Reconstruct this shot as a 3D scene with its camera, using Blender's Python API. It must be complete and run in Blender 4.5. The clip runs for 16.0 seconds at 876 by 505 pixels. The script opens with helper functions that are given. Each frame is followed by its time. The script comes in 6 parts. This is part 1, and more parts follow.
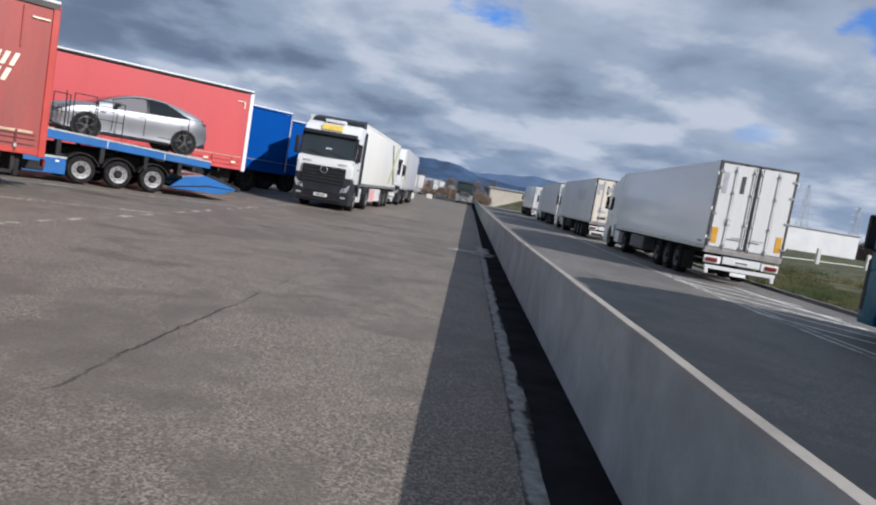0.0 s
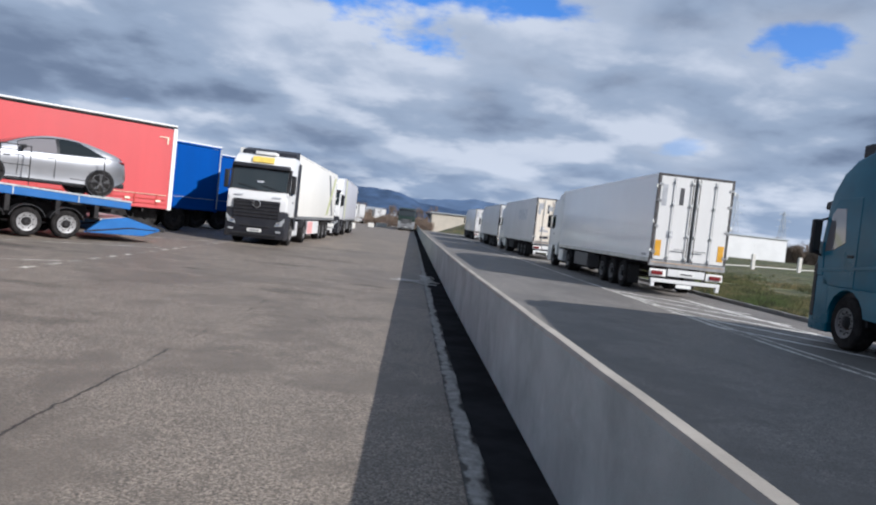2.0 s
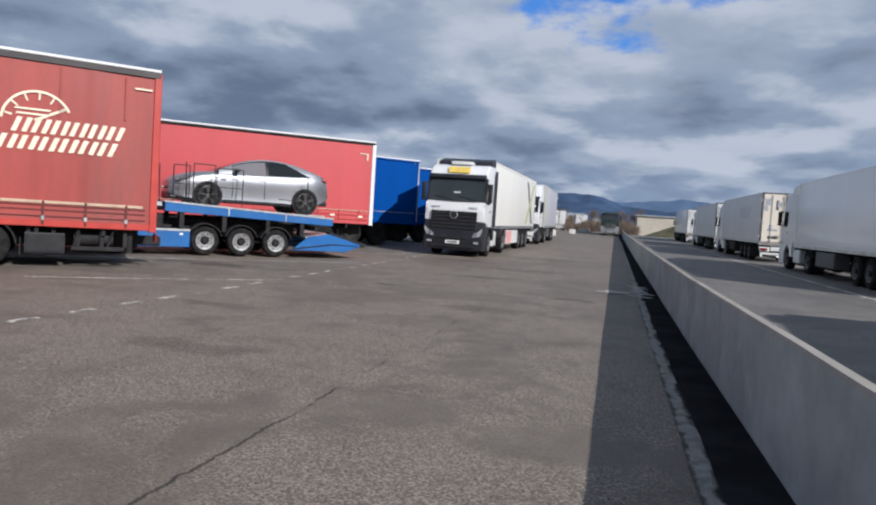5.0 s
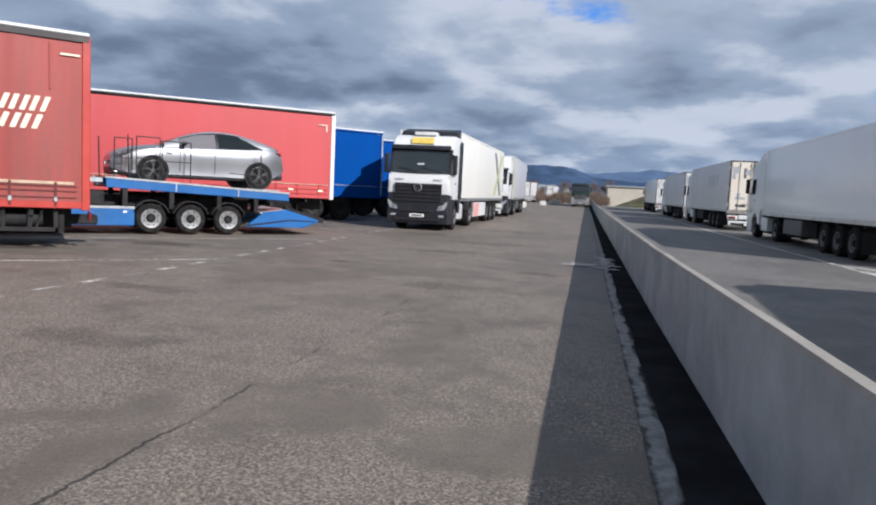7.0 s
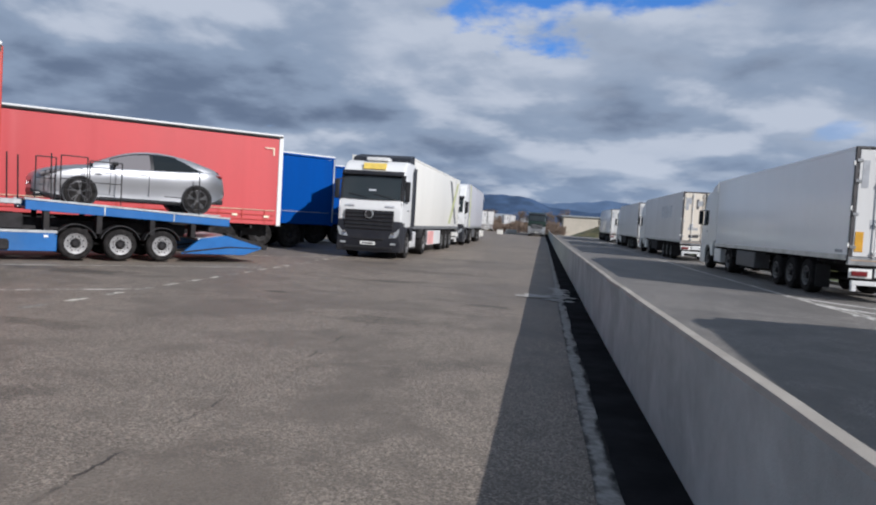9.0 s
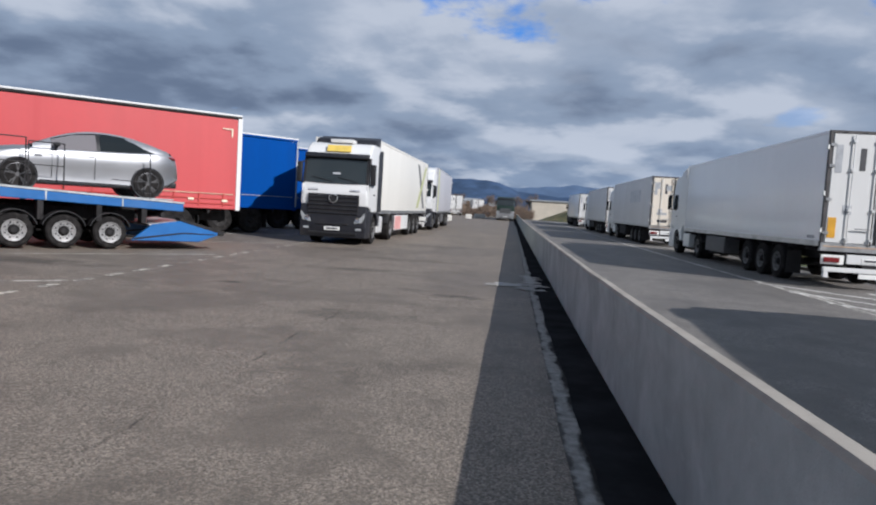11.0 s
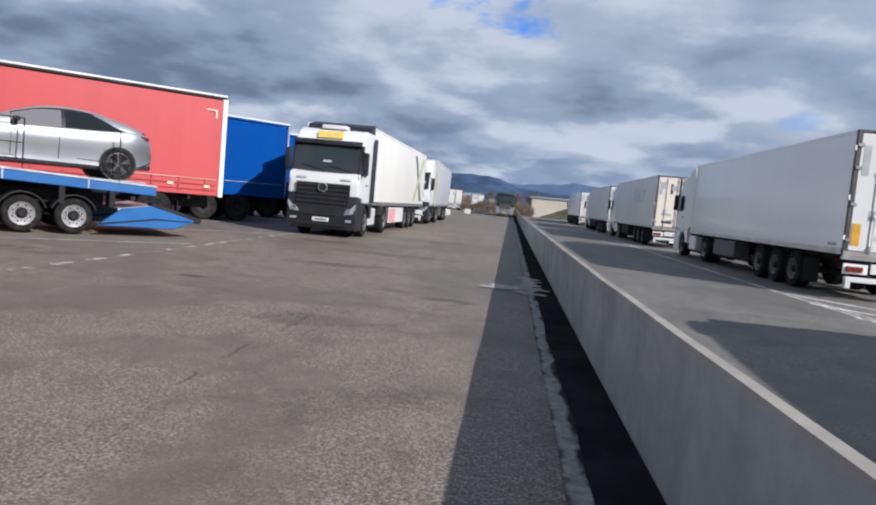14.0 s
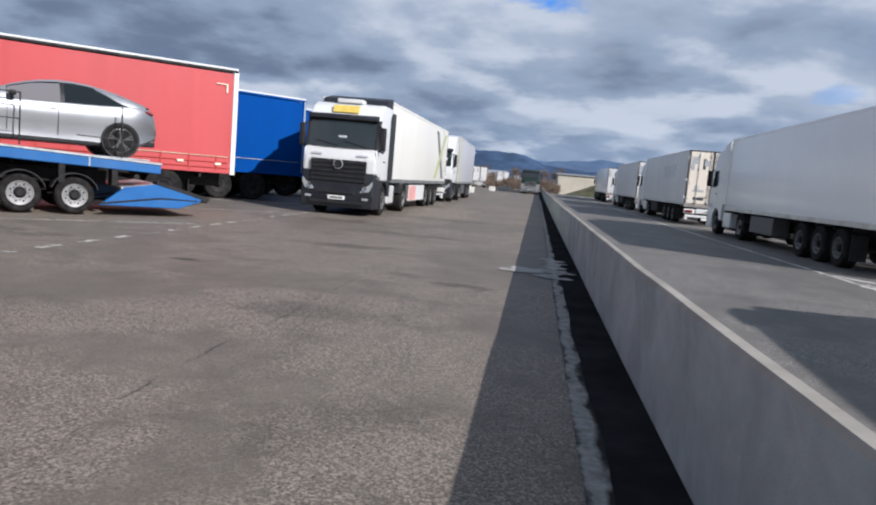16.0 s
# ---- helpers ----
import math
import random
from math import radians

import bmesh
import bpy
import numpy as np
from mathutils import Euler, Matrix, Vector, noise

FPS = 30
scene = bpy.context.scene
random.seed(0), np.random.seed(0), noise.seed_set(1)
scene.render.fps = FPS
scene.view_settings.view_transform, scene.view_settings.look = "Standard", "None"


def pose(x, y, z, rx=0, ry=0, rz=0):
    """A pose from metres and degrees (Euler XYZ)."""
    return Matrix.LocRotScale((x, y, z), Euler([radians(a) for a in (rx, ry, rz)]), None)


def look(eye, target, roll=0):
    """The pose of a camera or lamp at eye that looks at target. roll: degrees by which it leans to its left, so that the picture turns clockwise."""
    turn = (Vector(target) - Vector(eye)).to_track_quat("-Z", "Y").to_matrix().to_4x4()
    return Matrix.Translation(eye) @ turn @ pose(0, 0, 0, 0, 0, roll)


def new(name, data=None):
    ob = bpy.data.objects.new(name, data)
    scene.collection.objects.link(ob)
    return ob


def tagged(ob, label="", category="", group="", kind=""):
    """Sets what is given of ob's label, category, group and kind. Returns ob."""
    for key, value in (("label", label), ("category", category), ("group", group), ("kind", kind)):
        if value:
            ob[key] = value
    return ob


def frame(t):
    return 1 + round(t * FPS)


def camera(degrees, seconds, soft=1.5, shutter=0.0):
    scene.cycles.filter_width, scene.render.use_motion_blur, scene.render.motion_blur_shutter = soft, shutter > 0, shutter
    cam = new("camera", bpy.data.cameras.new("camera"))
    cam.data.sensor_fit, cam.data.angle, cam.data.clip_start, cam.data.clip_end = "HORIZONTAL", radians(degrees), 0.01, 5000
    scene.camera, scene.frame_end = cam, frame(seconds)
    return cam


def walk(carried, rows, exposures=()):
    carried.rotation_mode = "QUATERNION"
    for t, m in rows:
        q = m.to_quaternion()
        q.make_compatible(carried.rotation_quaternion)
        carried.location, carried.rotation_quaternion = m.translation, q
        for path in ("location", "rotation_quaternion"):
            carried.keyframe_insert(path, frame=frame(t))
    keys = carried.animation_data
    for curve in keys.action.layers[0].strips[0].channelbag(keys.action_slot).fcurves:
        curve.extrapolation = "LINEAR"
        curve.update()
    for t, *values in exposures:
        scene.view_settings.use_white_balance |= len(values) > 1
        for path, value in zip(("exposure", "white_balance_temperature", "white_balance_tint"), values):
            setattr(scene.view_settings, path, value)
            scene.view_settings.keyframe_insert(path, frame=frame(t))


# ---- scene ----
cam = camera(66.0, 16.0, soft=2.1)
PATH = [
    (0, (-0.031, 1.567, 1.376), (-0.094, 3.559, 1.211), 9.6),
    (0.5, (0.034, 1.85, 1.409), (-0.041, 3.842, 1.243), 8.6),
    (1, (0.083, 2.001, 1.404), (-0.011, 3.992, 1.242), 7.5),
    (1.5, (0.125, 2.246, 1.41), (0.189, 4.242, 1.315), 6.3),
    (2, (0.037, 2.364, 1.399), (0.124, 4.361, 1.334), 6.3),
    (2.5, (0.058, 2.664, 1.392), (-0.232, 4.64, 1.294), 5.7),
    (3, (0.063, 2.922, 1.405), (-0.485, 4.841, 1.269), 4.6),
    (3.5, (0.08, 3.157, 1.42), (-0.439, 5.085, 1.308), 3.8),
    (3.7, (0.045, 3.242, 1.419), (-0.469, 5.173, 1.331), 3.8),
    (5.8, (-0.085, 4.102, 1.394), (-0.559, 6.042, 1.285), 3.8),
    (6, (-0.091, 4.163, 1.411), (-0.547, 6.107, 1.295), 3.9),
    (6.5, (-0.048, 4.434, 1.39), (-0.467, 6.383, 1.238), 3.2),
    (7, (0.06, 4.586, 1.381), (-0.358, 6.535, 1.214), 2.9),
    (7.5, (0.065, 4.8, 1.407), (-0.227, 6.774, 1.265), 3.1),
    (8, (-0.002, 5.051, 1.421), (-0.265, 7.031, 1.329), 3.7),
    (8.5, (-0.008, 5.228, 1.392), (-0.279, 7.208, 1.303), 3.7),
    (9, (0.118, 5.424, 1.369), (-0.184, 7.399, 1.292), 3.5),
    (9.2, (0.085, 5.534, 1.373), (-0.179, 7.515, 1.301), 3.7),
    (11.3, (0.055, 6.244, 1.394), (-0.151, 8.228, 1.248), 3.5),
    (11.5, (0.04, 6.345, 1.374), (-0.17, 8.328, 1.209), 3.4),
    (12, (-0.015, 6.591, 1.39), (-0.203, 8.576, 1.231), 3.5),
    (12.5, (-0.091, 6.794, 1.398), (-0.287, 8.779, 1.24), 4.3),
    (13, (0.002, 7.088, 1.369), (-0.411, 9.039, 1.217), 4.0),
    (13.5, (0.024, 7.197, 1.381), (-0.429, 9.139, 1.227), 4.2),
    (14, (0.067, 7.4, 1.382), (-0.134, 9.386, 1.247), 5.3),
    (14.5, (0.044, 7.615, 1.363), (-0.158, 9.599, 1.225), 6.5),
    (15, (0.108, 7.928, 1.359), (-0.26, 9.882, 1.142), 4.9),
    (15.5, (0.152, 8.046, 1.363), (-0.251, 9.993, 1.148), 4.1),
    (16, (0.126, 8.313, 1.378), (-0.143, 10.284, 1.171), 5.0),
]

STOPS = ((0.0, 0.30), (0.5, 0.42), (1.0, 0.46), (1.5, 0.47), (2.0, 0.50), (2.5, 0.48), (3.0, -0.06), (3.5, 0.04), (6.0, 0.20), (6.5, 0.21), (7.0, 0.38), (7.5, 0.43), (8.0, 0.24), (9.0, 0.22),
         (11.5, 0.24), (12.0, 0.34), (13.0, 0.36), (14.0, 0.38), (14.5, 0.20), (15.0, 0.30), (15.5, 0.48), (16.0, 0.39))
EXPOSURES = [(t, stops, 6000, 12) for t, stops in STOPS]
walk(cam, [(t, look(eye, target, roll)) for t, eye, target, roll in PATH], EXPOSURES)

# ---------------------------------------------------------------- light
SHADE = Vector((-1.33, 0.92, -1.0))          # the way the sunlight travels
sun = new("sun", bpy.data.lights.new("sun", "SUN"))
sun.data.energy, sun.data.angle, sun.data.color = 4.6, radians(0.55), (1.0, 0.945, 0.87)
sun.matrix_world = look(-SHADE * 20, (0, 0, 0))
SUN_UP, SUN_TURN = math.atan2(1.0, math.hypot(1.33, 0.92)), math.atan2(1.33, -0.92)

world = bpy.data.worlds.new("sky")
scene.world = world
world.use_nodes = True


class Nodes:
    """Short hand for building a node tree."""

    def __init__(self, tree):
        self.tree = tree
        tree.nodes.clear()

    def add(self, kind, *ins, **props):
        n = self.tree.nodes.new(kind)
        for k, v in props.items():
            if k.startswith("in_"):
                self.put(n, n.inputs[k[3:].replace("_", " ")], v)
            elif k == "operation":
                n.operation = v
            elif k == "data_type":
                n.data_type = v
            elif k == "blend_type":
                n.blend_type = v
            elif k == "feature":
                n.feature = v
            elif k == "sky_type":
                n.sky_type = v
            elif k == "interpolation_type":
                n.interpolation_type = v
            elif k == "use_clamp":
                n.use_clamp = v
        for sock, v in zip(n.inputs, ins):
            self.put(n, sock, v)
        return n

    def put(self, n, sock, v):
        if v is None:
            return
        if isinstance(v, bpy.types.NodeSocket):
            self.tree.links.new(v, sock)
        elif isinstance(v, bpy.types.Node):
            self.tree.links.new(v.outputs[0], sock)
        else:
            sock.default_value = v

    def math(self, op, a, b=None, c=None, clamp=False):
        return self.add("ShaderNodeMath", a, b, c, operation=op, use_clamp=clamp).outputs[0]

    def step(self, v, lo, hi, a=0.0, b=1.0):
        n = self.add("ShaderNodeMapRange", v, lo, hi, a, b, interpolation_type="SMOOTHSTEP")
        return n.outputs[0]

    def mix(self, fac, a, b, blend="MIX"):
        n = self.add("ShaderNodeMix", data_type="RGBA", blend_type=blend)
        for i, v in ((0, fac), (6, a), (7, b)):
            self.put(n, n.inputs[i], v)
        return n.outputs[2]

    def noise(self, vec, scale, detail=4.0, rough=0.5, distort=0.0):
        n = self.add("ShaderNodeTexNoise")
        self.put(n, n.inputs["Vector"], vec)
        n.inputs["Scale"].default_value, n.inputs["Detail"].default_value = scale, detail
        n.inputs["Roughness"].default_value, n.inputs["Distortion"].default_value = rough, distort
        return n.outputs[0]


def sky():
    n = Nodes(world.node_tree)
    way = n.add("ShaderNodeTexCoord").outputs["Generated"]
    sep = n.add("ShaderNodeSeparateXYZ", way)
    x, y, z = sep.outputs
    up = n.math("MAXIMUM", z, 0.0)
    air = n.add("ShaderNodeTexSky", sky_type="NISHITA")
    air.sun_disc, air.sun_elevation, air.sun_rotation = False, SUN_UP, SUN_TURN
    air.air_density, air.dust_density, air.ozone_density = 1.0, 0.4, 3.0
    blue = n.mix(1.0, air, (0.062, 0.108, 0.165, 1), "MULTIPLY")

    def cloud(rise):
        """Thickness of the cloud deck, seen a little higher up the sky by rise."""
        low = n.math("ADD", n.math("ADD", up, rise), 0.21)
        p = n.add("ShaderNodeCombineXYZ", n.math("DIVIDE", x, low), n.math("DIVIDE", y, low), 2.7).outputs[0]
        big = n.noise(p, 1.35, 2.0, 0.45, 0.1)
        mid = n.noise(p, 3.1, 5.0, 0.50, 0.15)
        return p, mid, n.math("ADD", n.math("MULTIPLY", big, 0.56), n.math("MULTIPLY", mid, 0.44))

    p, mid, thick = cloud(0.0)
    _, _, above = cloud(0.024)
    # tops catch the sun where there is less cloud above them; bellies are grey-blue
    lit = n.math("SUBTRACT", thick, above)
    fine = n.noise(p, 8.0, 6.0, 0.56, 0.1)
    tone = n.math("ADD", n.math("MULTIPLY", lit, 2.6), n.math("MULTIPLY", n.math("SUBTRACT", 0.52, thick), 1.8))
    tone = n.math("ADD", tone, n.math("MULTIPLY", n.math("SUBTRACT", fine, 0.5), 0.15))
    tone = n.math("ADD", tone, n.math("MULTIPLY", x, 0.13))          # paler towards the sun
    body = n.mix(n.step(tone, -0.30, 0.06), (0.152, 0.196, 0.275, 1), (0.300, 0.366, 0.462, 1))
    body = n.mix(n.step(tone, 0.04, 0.30), body, (0.56, 0.60, 0.66, 1))
    # breaks in the cover, wider than high, with ragged rims
    cover = n.step(thick, 0.22, 0.30)
    for (cx, cy, cz), wide, deep in (((0.0, 0.945, 0.335), 0.175, 1.0), ((0.47, 0.84, 0.285), 0.070, 0.9), ((0.36, 0.92, 0.150), 0.045, 0.30), ((0.9, -0.35, 0.55), 0.35, 1.0)):
        away = n.add("ShaderNodeVectorMath", way, (cx, cy, cz), operation="SUBTRACT").outputs[0]
        away = n.add("ShaderNodeVectorMath", away, (1.0, 1.0, 2.3), operation="MULTIPLY").outputs[0]
        gap = n.add("ShaderNodeVectorMath", away, operation="LENGTH").outputs["Value"]
        edge = n.math("ADD", gap, n.math("MULTIPLY", n.math("SUBTRACT", n.math("ADD", n.math("MULTIPLY", mid, 0.6), n.math("MULTIPLY", fine, 0.4)), 0.5), wide * 3.8))
        hole = n.step(edge, wide * 0.45, wide * 1.05, deep, 0.0)
        cover = n.math("MULTIPLY", cover, n.math("SUBTRACT", 1.0, hole))
        body = n.mix(n.step(edge, wide * 0.7, wide * 2.6, 0.40, 0.0), body, (0.56, 0.60, 0.66, 1))
    # low down the cloud is broken small and paler through the haze
    far = n.step(up, 0.03, 0.15, 1.0, 0.0)
    puff = n.step(n.math("ADD", n.noise(p, 2.6, 6.0, 0.56, 0.2), n.math("MULTIPLY", lit, 1.4)), 0.40, 0.66)
    haze = n.mix(puff, (0.270, 0.350, 0.470, 1), (0.60, 0.645, 0.71, 1))
    body = n.mix(n.math("MULTIPLY", far, 0.75), body, haze)
    cover = n.math("MAXIMUM", cover, n.math("MULTIPLY", far, 0.94))
    # overhead one looks straight into the thick grey bellies
    body = n.mix(n.step(up, 0.42, 0.85, 0.0, 0.5), body, (0.33, 0.39, 0.47, 1))
    out = n.mix(cover, blue, body)
    below = n.step(z, -0.04, 0.0)
    out = n.mix(below, (0.10, 0.098, 0.095, 1), out)
    bg = n.add("ShaderNodeBackground", out, 0.79)
    n.add("ShaderNodeOutputWorld", bg)


sky()


# ---------------------------------------------------------------- materials
def material(name, colour, rough=0.5, metal=0.0, vary=0.12, scale=6.0, grime=0.0, grime_colour=(0.05, 0.045, 0.04), bump=0.0, bump_scale=60.0,
             coat=0.0, spec=0.5, streak=False, each=0.0):
    m = bpy.data.materials.new(name)
    m.use_nodes = True
    n = Nodes(m.node_tree)
    tc = n.add("ShaderNodeTexCoord").outputs["Object"]
    vec = tc
    if streak:
        vec = n.add("ShaderNodeMapping", tc, in_Scale=(1.0, 1.0, 0.12)).outputs[0]
    coarse = n.noise(vec, scale, 5.0, 0.6)
    fine = n.noise(tc, scale * 9, 3.0, 0.6)
    c = (*colour, 1)
    dark = tuple(v * (1 - vary) for v in colour) + (1,)
    light = tuple(min(1, v * (1 + vary)) for v in colour) + (1,)
    col = n.mix(n.step(coarse, 0.3, 0.7), dark, light)
    col = n.mix(n.math("MULTIPLY", n.step(fine, 0.35, 0.75), 0.25), col, dark)
    if grime:
        g = n.step(n.math("ADD", n.noise(vec, scale * 0.55, 7.0, 0.68), n.math("MULTIPLY", fine, 0.15)), 0.52, 0.82)
        col = n.mix(n.math("MULTIPLY", g, grime), col, (*grime_colour, 1))
    if each:
        r = n.add("ShaderNodeObjectInfo").outputs["Random"]
        hsv = n.add("ShaderNodeHueSaturation", in_Color=col)
        n.put(hsv, hsv.inputs["Value"], n.math("ADD", n.math("MULTIPLY", r, each), 1 - each / 2))
        col = hsv.outputs[0]
    b = n.add("ShaderNodeBsdfPrincipled")
    n.put(b, b.inputs["Base Color"], col)
    n.put(b, b.inputs["Roughness"], n.math("ADD", n.math("MULTIPLY", n.math("SUBTRACT", coarse, 0.5), 0.25), rough, clamp=True))
    b.inputs["Metallic"].default_value = metal
    b.inputs["Specular IOR Level"].default_value = spec
    b.inputs["Coat Weight"].default_value = coat
    b.inputs["Coat Roughness"].default_value = 0.08
    if bump:
        bp = n.add("ShaderNodeBump", in_Strength=bump, in_Distance=0.01)
        n.put(bp, bp.inputs["Height"], n.noise(tc, bump_scale, 4.0, 0.6))
        n.put(b, b.inputs["Normal"], bp.outputs[0])
    n.add("ShaderNodeOutputMaterial", b)
    return m


def glass(name, colour, rough=0.05, coat=1.0):
    m = bpy.data.materials.new(name)
    m.use_nodes = True
    b = m.node_tree.nodes["Principled BSDF"]
    b.inputs["Base Color"].default_value = (*colour, 1)
    b.inputs["Roughness"].default_value = rough
    b.inputs["Coat Weight"].default_value = coat
    b.inputs["Coat Roughness"].default_value = 0.02
    return m


def asphalt(name, light, dark, crack=False, stain=0.18):
    """Worn asphalt: stones in dark binder, bare and sealed patches, old tyre and oil marks."""
    m = bpy.data.materials.new(name)
    m.use_nodes = True
    n = Nodes(m.node_tree)
    tc = n.add("ShaderNodeTexCoord").outputs["Object"]
    big = n.noise(tc, 0.28, 5.0, 0.6, 0.4)
    mid = n.noise(tc, 1.6, 6.0, 0.65, 0.3)
    long = n.add("ShaderNodeMapping", tc, in_Scale=(0.9, 0.22, 1.0)).outputs[0]
    drag = n.noise(long, 1.1, 5.0, 0.6, 0.5)
    grit = n.add("ShaderNodeTexVoronoi", feature="F1")
    n.put(grit, grit.inputs["Vector"], tc)
    grit.inputs["Scale"].default_value = 80.0
    stone = n.add("ShaderNodeSeparateColor", grit.outputs["Color"]).outputs[0]
    speck = n.noise(tc, 48.0, 4.0, 0.7)
    col = n.mix(n.step(mid, 0.20, 0.66), tuple(0.6 * a + 0.4 * b for a, b in zip(dark, light)) + (1,), (*light, 1))
    worn = n.step(n.math("ADD", big, n.math("MULTIPLY", mid, 0.35)), 0.60, 0.72)          # where stones stand bare
    chip = n.math("MULTIPLY", n.step(stone, 0.30, 0.95), n.math("ADD", n.math("MULTIPLY", worn, 0.82), 0.18))
    pale = tuple(min(1, v * 2.15) for v in light) + (1,)
    col = n.mix(n.math("MULTIPLY", chip, 0.92), col, pale)
    pits = n.math("MULTIPLY", n.step(speck, 0.51, 0.65), n.math("ADD", n.math("MULTIPLY", worn, 0.80), 0.20))
    col = n.mix(n.math("MULTIPLY", pits, 0.88), col, tuple(v * 0.30 for v in dark) + (1,))
    smear = n.step(n.math("ADD", drag, n.math("MULTIPLY", mid, 0.25)), 0.62, 0.86)
    col = n.mix(n.math("MULTIPLY", smear, stain), col, tuple(v * 0.45 for v in dark) + (1,))
    height = n.math("ADD", n.math("MULTIPLY", grit.outputs["Distance"], -1.0), n.math("MULTIPLY", speck, -0.7))
    if crack:
        # dried oil and water marks
        for sx, sy, wx, wy, deep in ((-0.7, 17.2, 0.55, 0.28, 0.55), (-4.65, 17.0, 0.30, 0.16, 0.7), (-9.1, 17.9, 1.7, 0.7, 0.55), (-1.9, 14.6, 0.8, 0.5, 0.3), (-3.4, 20.5, 1.2, 0.5, 0.4), (-2.6, 24.0, 1.6, 0.6, 0.35), (-5.2, 26.5, 1.5, 0.5, 0.4), (-0.9, 11.8, 0.5, 0.6, 0.25), (-5.4, 12.3, 0.9, 0.3, 0.35), (-3.0, 31.0, 2.2, 0.8, 0.4), (-4.0, 9.6, 0.9, 0.35, 0.3)):
            q = n.add("ShaderNodeVectorMath", tc, (sx, sy, 0.0), operation="SUBTRACT").outputs[0]
            q = n.add("ShaderNodeVectorMath", q, (1 / wx, 1 / wy, 0.0), operation="MULTIPLY").outputs[0]
            q = n.add("ShaderNodeVectorMath", q, operation="LENGTH").outputs["Value"]
            q = n.math("ADD", q, n.math("MULTIPLY", n.math("SUBTRACT", mid, 0.5), 2.6))
            col = n.mix(n.step(q, 0.35, 1.1, deep, 0.0), col, tuple(v * 0.38 for v in dark) + (1,))
        sep = n.add("ShaderNodeSeparateXYZ", tc)
        for at, sway, thin in ((-2.12, 0.34, 0.018),):
            line = n.math("ADD", n.math("MULTIPLY", n.math("SUBTRACT", n.noise(n.add("ShaderNodeCombineXYZ", at, sep.outputs[1], 0.0), 0.7, 10.0, 0.80), 0.5), sway * 1.0), at)
            off = n.math("ABSOLUTE", n.math("SUBTRACT", sep.outputs[0], line))
            broken = n.step(n.noise(n.add("ShaderNodeCombineXYZ", at, sep.outputs[1], 4.0), 1.0, 4.0, 0.6), 0.46, 0.58)
            broken = n.math("MAXIMUM", broken, n.step(n.math("ABSOLUTE", n.math("SUBTRACT", sep.outputs[1], 6.9)), 0.9, 1.4, 1.0, 0.0))
            broken = n.math("MULTIPLY", broken, n.step(sep.outputs[1], 10.0, 19.0, 1.0, 0.25))
            cut = n.math("MULTIPLY", n.step(off, thin * 0.35, thin, 1.0, 0.0), broken)
            col = n.mix(n.math("MULTIPLY", cut, 0.80), col, (0.018, 0.016, 0.015, 1))
            height = n.math("SUBTRACT", height, n.math("MULTIPLY", cut, 1.5))
    b = n.add("ShaderNodeBsdfPrincipled")
    n.put(b, b.inputs["Base Color"], col)
    n.put(b, b.inputs["Roughness"], n.math("ADD", n.math("MULTIPLY", big, 0.2), 0.56))
    b.inputs["Specular IOR Level"].default_value = 0.30
    bp = n.add("ShaderNodeBump", in_Strength=0.32, in_Distance=0.010)
    n.put(bp, bp.inputs["Height"], height)
    n.put(b, b.inputs["Normal"], bp.outputs[0])
    n.add("ShaderNodeOutputMaterial", b)
    return m


def concrete(name, colour):
    """Slip-formed concrete: cloudy, run with water stains, pitted."""
    m = bpy.data.materials.new(name)
    m.use_nodes = True
    n = Nodes(m.node_tree)
    tc = n.add("ShaderNodeTexCoord").outputs["Object"]
    runs = n.add("ShaderNodeMapping", tc, in_Scale=(1.0, 1.0, 0.16)).outputs[0]
    cloud = n.noise(tc, 1.3, 6.0, 0.62, 0.2)
    drip = n.noise(runs, 5.5, 5.0, 0.6)
    pore = n.noise(tc, 70.0, 3.0, 0.7)
    col = n.mix(n.step(cloud, 0.3, 0.72), tuple(v * 0.74 for v in colour) + (1,), tuple(min(1, v * 1.15) for v in colour) + (1,))
    col = n.mix(n.math("MULTIPLY", n.step(drip, 0.55, 0.80), 0.20), col, tuple(v * 0.42 for v in colour) + (1,))
    col = n.mix(n.math("MULTIPLY", n.step(n.noise(tc, 2.2, 6.0, 0.68, 0.4), 0.54, 0.72), 0.30), col, tuple(min(1, v * 1.5) for v in colour) + (1,))
    col = n.mix(n.math("MULTIPLY", n.step(pore, 0.62, 0.74), 0.35), col, tuple(v * 0.35 for v in colour) + (1,))
    b = n.add("ShaderNodeBsdfPrincipled", in_Roughness=0.85)
    n.put(b, b.inputs["Base Color"], col)
    bp = n.add("ShaderNodeBump", in_Strength=0.35, in_Distance=0.01)
    n.put(bp, bp.inputs["Height"], n.math("ADD", n.math("MULTIPLY", pore, -0.5), cloud))
    n.put(b, b.inputs["Normal"], bp.outputs[0])
    n.add("ShaderNodeOutputMaterial", b)
    return m


